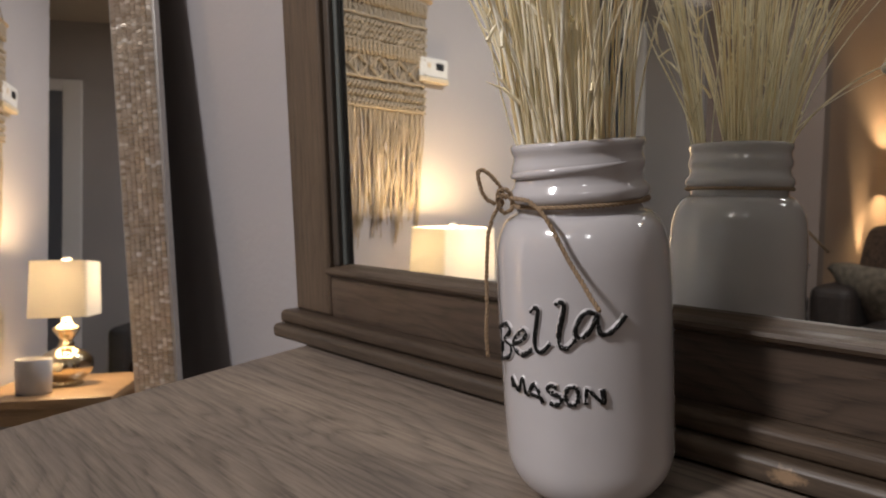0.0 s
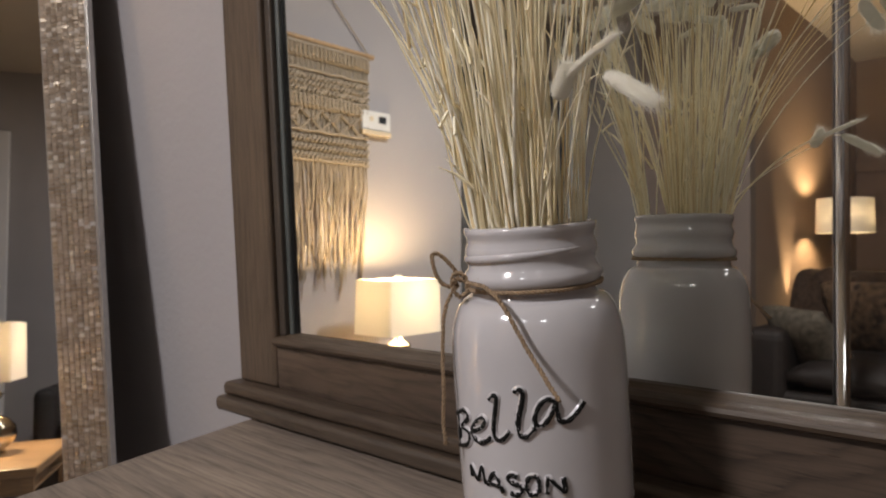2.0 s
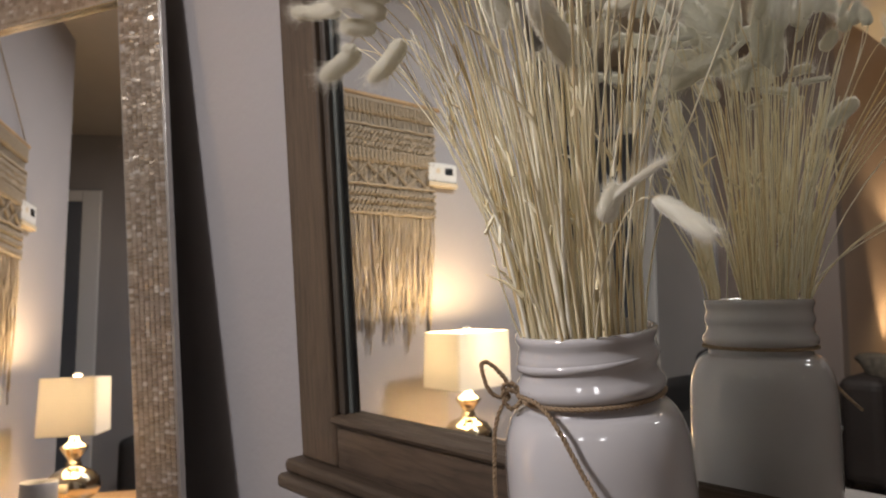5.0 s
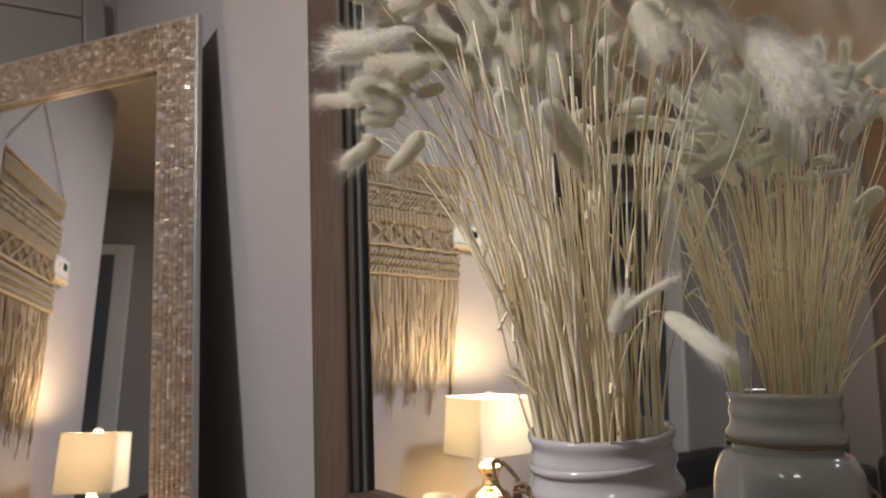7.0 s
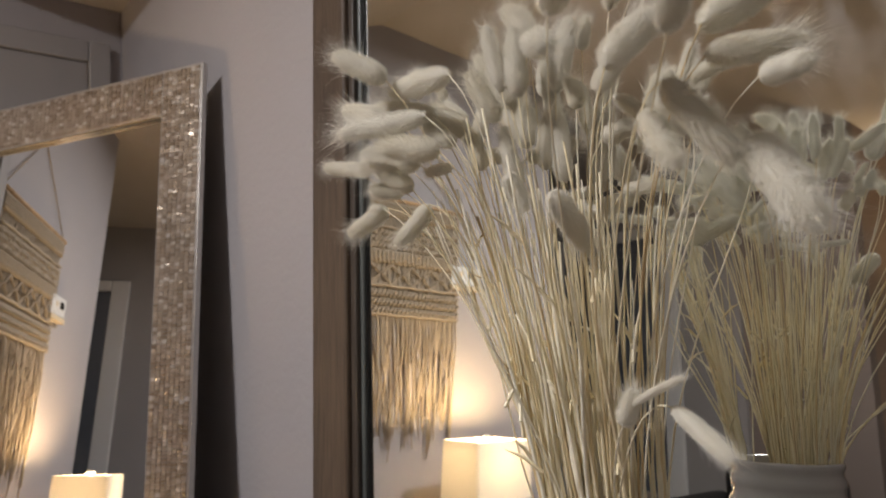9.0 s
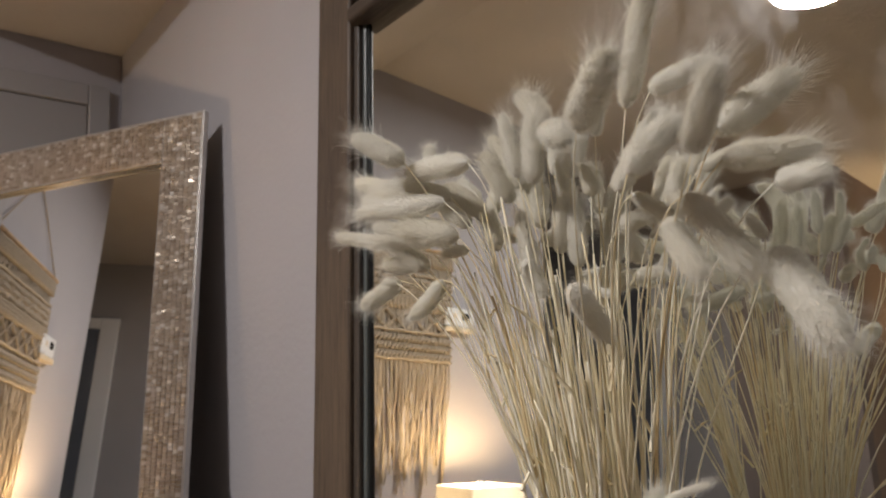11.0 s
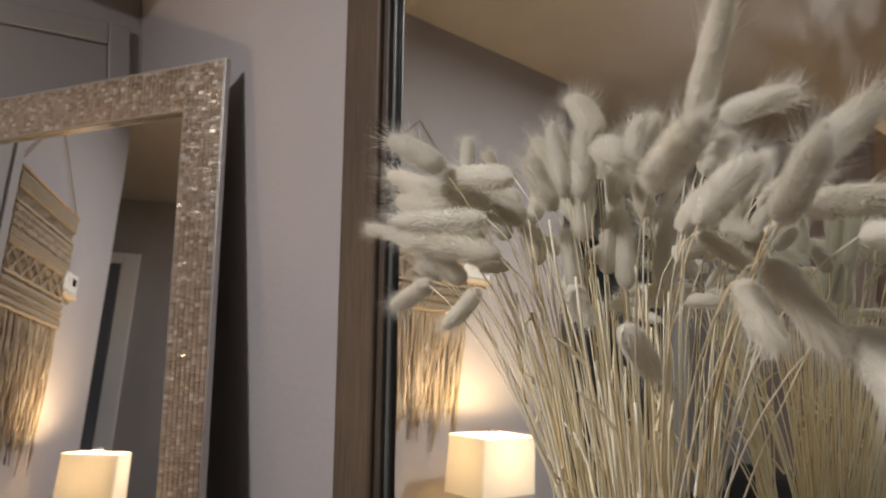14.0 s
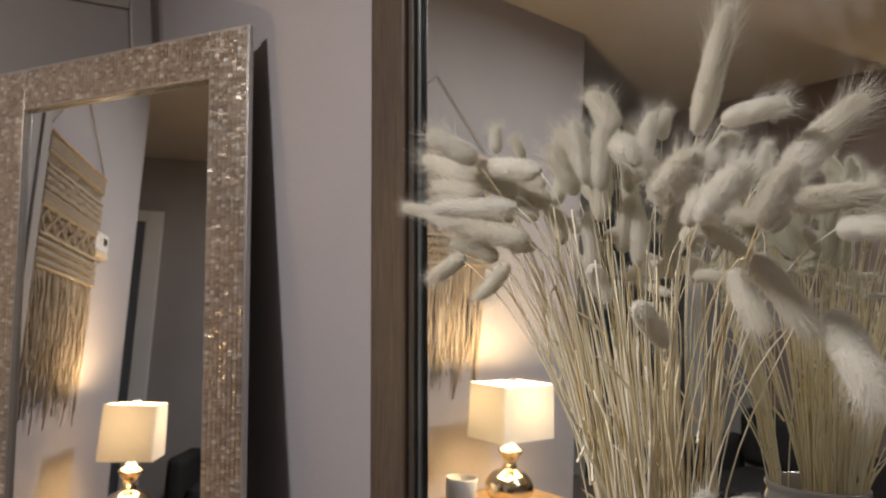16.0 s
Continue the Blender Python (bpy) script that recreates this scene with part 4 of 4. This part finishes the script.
cup = thing("candle_cup", (-1.790, -1.216, TABLE_Z), "small pale grey ceramic candle cup on the side table", "cup")
part("cup", lathe([(0, 0), (0.054, 0), (0.059, 0.006), (0.060, 0.123), (0.058, 0.125), (0.056, 0.123), (0.055, 0.012), (0, 0.012)], 32), CERAMIC, cup, smooth=True)
part("wax", lathe([(0, 0.095), (0.0555, 0.095), (0.0555, 0.093)], 32), PLASTIC_WARM, cup)

# ---- woven wall hanging ----
HX = LEFT_X + 0.014
hanging = thing("wall_hanging", (LEFT_X, -1.17, 0.86), "cream macrame hanging on a wooden dowel", "wall hanging")
HO = Vector((LEFT_X, -1.17, 0.86))
Y0, Y1, HZ = -1.475, -0.865, 1.862


def hp(y, z, x=0.014):
    return Vector((x, y - HO.y, z - HO.z))


part("dowel", tube([hp(Y1 + 0.03, HZ + 0.012), hp(Y0 - 0.03, HZ + 0.006)], 0.0095, 12), DOWEL, hanging, "pale wooden dowel", smooth=True)
part("hanging_cord", tube([hp(Y1 + 0.01, HZ + 0.012), hp(-1.165, 2.185, 0.006), hp(Y0 - 0.01, HZ + 0.006)], 0.003, 5), CORD, hanging)
rng_cord = random.Random(3)
NCORD = 78
for k in range(NCORD):
    y = Y0 + (Y1 - Y0) * (k + 0.5) / NCORD
    low = 0.80 + 0.12 * abs(math.sin((k // 4) * 2.3)) + rng_cord.uniform(0, 0.10)
    pts = [hp(y, HZ)]
    for j in range(1, 10):
        z = HZ + (1.40 - HZ) * j / 9
        pts.append(hp(y + 0.004 * math.sin(j * 2.2 + k), z, 0.010 + 0.004 * math.sin(j * 1.7 + k * 2)))
    for j in range(1, 6):
        z = 1.40 + (low - 1.40) * j / 5
        clump = Y0 + 0.022 + (Y1 - Y0 - 0.06) * (k // 4 + 0.5) / (NCORD / 4)
        pts.append(hp(y + (clump - y) * min(1.0, 0.28 * j) + rng_cord.gauss(0, 0.006), z, 0.012 + rng_cord.uniform(-0.004, 0.012)))
    part("fringe_cord", tube(pts, [0.0046] * 10 + [0.004, 0.0038, 0.0036, 0.0034, 0.002], 5), CORD, hanging, smooth=True)
# rows of diagonal knots
for band, (z0, z1) in enumerate(((1.795, 1.845), (1.66, 1.74), (1.60, 1.645), (1.40, 1.50))):
    count = 30
    for k in range(count):
        ya = Y0 + (Y1 - Y0) * k / count
        for row in range(3):
            za = z0 + (z1 - z0) * row / 3
            slope = 1 if (band % 2 == 0) else -1
            part("knot", tube([hp(ya, za if slope > 0 else za + 0.022, 0.020), hp(ya + 0.020, za + (0.022 if slope > 0 else 0.0), 0.024)], 0.0062, 6), CORD, hanging, smooth=True)
for z in (1.85, 1.75, 1.65, 1.51, 1.395):
    part("knot_row", tube([hp(Y0 + (Y1 - Y0) * j / 16, z + 0.002 * math.sin(j * 2), 0.021) for j in range(17)], 0.0065, 6), CORD, hanging, smooth=True)
for k in range(6):
    yc = Y0 + (Y1 - Y0) * (k + 0.5) / 6
    for s in (-1, 1):
        part("diamond_cord", tube([hp(yc, 1.735, 0.022), hp(yc + s * 0.04, 1.70, 0.024), hp(yc, 1.66, 0.022)], 0.005, 6), CORD, hanging)
        part("diamond_cord", tube([hp(yc, 1.595, 0.022), hp(yc + s * 0.045, 1.555, 0.024), hp(yc, 1.515, 0.022)], 0.005, 6), CORD, hanging)

# ---- thermostat ----
thermostat = thing("thermostat", (LEFT_X, -1.515, 1.53), "white wall thermostat with a small dark display", "thermostat")
part("body", box(0.0, 0.028, -0.082, 0.082, 0.022, 0.105, 0.006), PLASTIC, thermostat)
part("base_strip", box(0.0, 0.032, -0.084, 0.084, 0.0, 0.021, 0.004), PLASTIC_WARM, thermostat, "cream lower cover")
part("display", box(0.0275, 0.0295, -0.055, -0.01, 0.055, 0.085, 0.001), DARK_GLASS, thermostat, "dark display")
part("button", box(0.0275, 0.0300, 0.02, 0.04, 0.06, 0.08, 0.001), PLASTIC_WARM, thermostat)

# ---- closet door in the west wall beside the corner ----
door = tagged(thing("door_1", (LEFT_X, -0.36, 0), "grey painted door behind the floor mirror", "door"), kind="structure")
part("leaf", box(0.002, 0.02, -0.42, 0.42, 0.005, 2.09, 0.003), DOOR_PAINT, door)
part("casing", box(0.002, 0.03, 0.4225, 0.485, 0, 2.16, 0.004), CASING_PAINT, door)
part("casing", box(0.002, 0.03, -0.485, -0.4225, 0, 2.16, 0.004), CASING_PAINT, door)
part("casing", box(0.002, 0.03, -0.4215, 0.4215, 2.0925, 2.16, 0.004), CASING_PAINT, door)

# ---- ceiling light ----
ceiling_light = thing("ceiling_light", (*CEILING_LIGHTS[0][:2], CEIL_HIGH), "flush round ceiling light with a lit white diffuser", "ceiling light", "ceiling lights")
part("rim", lathe([(0.0, 0.0), (0.158, 0.0), (0.162, -0.008), (0.160, -0.026), (0.150, -0.030), (0.146, -0.018), (0, -0.018)], 48), TRIM, ceiling_light, smooth=True)
part("diffuser", lathe([(0.146, -0.026), (0.142, -0.040), (0.118, -0.054), (0.065, -0.063), (0, -0.066)], 48), DIFFUSER, ceiling_light, "lit white diffuser", smooth=True)
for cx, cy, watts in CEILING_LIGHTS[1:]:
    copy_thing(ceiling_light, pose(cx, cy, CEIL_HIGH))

# ---- hall door seen past the end of the west wall ----
hall_door = tagged(thing("door_2", (-2.75, -3.6, 0), "dim grey hall door with a white casing", "door"), kind="structure")
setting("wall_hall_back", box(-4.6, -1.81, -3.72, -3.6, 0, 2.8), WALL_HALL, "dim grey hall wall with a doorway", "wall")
# added wall end in dimmed paint, standing in for a darker surface
setting("wall_hall_end", box(-1.809, -1.13, -3.72, -3.63, 0, 2.8), WALL_TAN_DIM, "wall end split off and painted a dim brown beside the living room", "wall")
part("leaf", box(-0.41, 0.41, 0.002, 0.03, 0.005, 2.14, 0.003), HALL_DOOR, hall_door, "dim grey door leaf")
for sx in (-1, 1):
    part("casing", box(sx * 0.4725 - 0.06, sx * 0.4725 + 0.06, 0.002, 0.035, 0, 2.22, 0.006), TRIM, hall_door)
part("casing", box(-0.4115, 0.4115, 0.002, 0.035, 2.1425, 2.22, 0.006), TRIM, hall_door)

armchair = thing("armchair", (-1.44, -2.93, 0), "black upholstered armchair by the hall", "chair")
part("seat", box(-0.30, 0.30, -0.30, 0.30, 0.14, 0.42, 0.05, 3), BLACK_CLOTH, armchair)
part("backrest", box(-0.30, 0.30, -0.36, -0.20, 0.421, 0.74, 0.07, 4), BLACK_CLOTH, armchair)
for sx in (-1, 1):
    part("arm", box(sx * 0.36 - 0.055, sx * 0.36 + 0.055, -0.34, 0.30, 0.12, 0.58, 0.045, 4), BLACK_CLOTH, armchair)
    for fy in (-0.25, 0.25):
        part("leg", box(sx * 0.27 - 0.02, sx * 0.27 + 0.02, fy - 0.02, fy + 0.02, 0, 0.14, 0.003), BLACK, armchair)

# ---- chrome pole ----
pole = thing("chrome_pole", (-0.50, -2.9, 0), "upright chrome pole from floor to ceiling", "pole")
part("shaft", lathe([(0, 0.0), (0.06, 0.0), (0.06, 0.012), (0.034, 0.02), (0.034, CEIL_HIGH - 0.02), (0.05, CEIL_HIGH - 0.012), (0.05, CEIL_HIGH), (0, CEIL_HIGH)], 28), CHROME, pole, smooth=True)

# ---- living room ----
floor_lamp = thing("floor_lamp", (-0.885, -4.70, 0), "lit floor lamp with a cream drum shade", "lamp")
part("base", lathe([(0, 0), (0.14, 0), (0.14, 0.015), (0.02, 0.03), (0.012, 0.05), (0.011, 1.16), (0, 1.16)], 28), BLACK, floor_lamp, smooth=True)
bm = lathe([(0.175, 1.150), (0.170, 1.378), (0.168, 1.378), (0.173, 1.150), (0.175, 1.150)], 40)
part("shade", bm, SHADE, floor_lamp, "cream drum shade", smooth=True)

# assumed fixture, out of view, to hold the spot of the wall glow
uplight = thing("uplight", (-1.03, -4.32, 0), "slim black uplight, unseen, assumed behind the sofa for the wall glow", "lamp")
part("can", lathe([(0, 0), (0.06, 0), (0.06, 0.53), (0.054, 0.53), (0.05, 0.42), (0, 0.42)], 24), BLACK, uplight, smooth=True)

sofa = thing("sofa", (-0.02, -3.77, 0), "dark brown leather sofa with rolled arms", "sofa")


def cushion(w, d, h, seed, puff=0.35):
    bm = bmesh.new()
    bmesh.ops.create_grid(bm, x_segments=10, y_segments=10, size=0.5)
    top = bm.faces[:]
    r = bmesh.ops.extrude_face_region(bm, geom=top)
    up_verts = [v for v in r["geom"] if isinstance(v, bmesh.types.BMVert)]
    for v in bm.verts:
        e = (1 - (2 * abs(v.co.x)) ** 4) * (1 - (2 * abs(v.co.y)) ** 4)
        s = 1 if v in up_verts else -1
        v.co = Vector((v.co.x * w, v.co.y * d, s * h * (0.12 + 0.38 * e)))
        v.co += Vector(noise.noise_vector(v.co * 6 + Vector((seed, 0, 0)))) * 0.012
    bmesh.ops.recalc_face_normals(bm, faces=bm.faces)
    return bm


part("base", box(-0.95, 0.95, -0.40, 0.40, 0.08, 0.30, 0.03), SOFA, sofa)
part("backrest", box(-0.95, 0.95, -0.46, -0.22, 0.301, 0.80, 0.07, 4), SOFA, sofa)
for sx in (-1, 1):
    part("arm", box(sx * 0.95 - 0.11, sx * 0.95 + 0.11, -0.44, 0.42, 0.081, 0.62, 0.06, 4), SOFA, sofa)
    seat = part("seat_cushion", cushion(0.84, 0.66, 0.22, 3 + sx), SOFA, sofa, smooth=True)
    seat.location = (sx * 0.42, 0.09, 0.38)
    for fy in (-0.35, 0.35):
        part("foot", box(sx * 0.85 - 0.03, sx * 0.85 + 0.03, fy - 0.03, fy + 0.03, 0, 0.08, 0.005), BLACK, sofa)
for x, y, z, rx, rz, mat, lab in ((-0.58, -3.86, 0.66, 66, 18, CUSHION, "brown patterned square cushion on the sofa"), (-0.16, -3.85, 0.66, 68, -15, CUSHION, "tan patterned square cushion on the sofa"),
                                  (-0.80, -3.56, 0.55, 52, 35, CUSHION_PALE, "pale patterned square cushion on the sofa arm")):
    pil = tagged(part("cushion", cushion(0.42, 0.42, 0.18, rz), mat, None, smooth=True), lab, "cushion")
    pil.matrix_world = pose(x, y, z, rx, 0, rz)


def throw_mesh():
    """A shaggy blanket heaped along the sofa back: folds and lumps over a rounded ridge."""
    bm = bmesh.new()
    nu, nv = 60, 26
    grid = []
    for iu in range(nu + 1):
        line = []
        for iv in range(nv + 1):
            u, v = iu / nu, iv / nv
            a = math.pi * (v * 1.15 - 0.08)
            x = -0.98 + 1.35 * u
            y = -0.34 - 0.19 * math.cos(a)
            z = 0.62 + 0.245 * math.sin(a)
            n = noise.fractal(Vector((x * 4.5, y * 6, z * 6)), 1.0, 2.0, 4)
            swell = 0.02 + 0.055 * abs(n)
            line.append(bm.verts.new((x + 0.02 * n, y - swell * math.cos(a), z + swell * math.sin(a) + 0.02 * math.sin(u * 9))))
        grid.append(line)
    for iu in range(nu):
        for iv in range(nv):
            bm.faces.new((grid[iu][iv], grid[iu + 1][iv], grid[iu + 1][iv + 1], grid[iu][iv + 1]))
    bmesh.ops.recalc_face_normals(bm, faces=bm.faces)
    bmesh.ops.solidify(bm, geom=bm.faces[:], thickness=0.012)
    return bm


throw = tagged(part("throw_blanket", throw_mesh(), THROW, None, smooth=True), "dark brown shaggy throw heaped over the sofa back", "blanket")
throw.matrix_world = pose(-0.02, -3.77, 0)
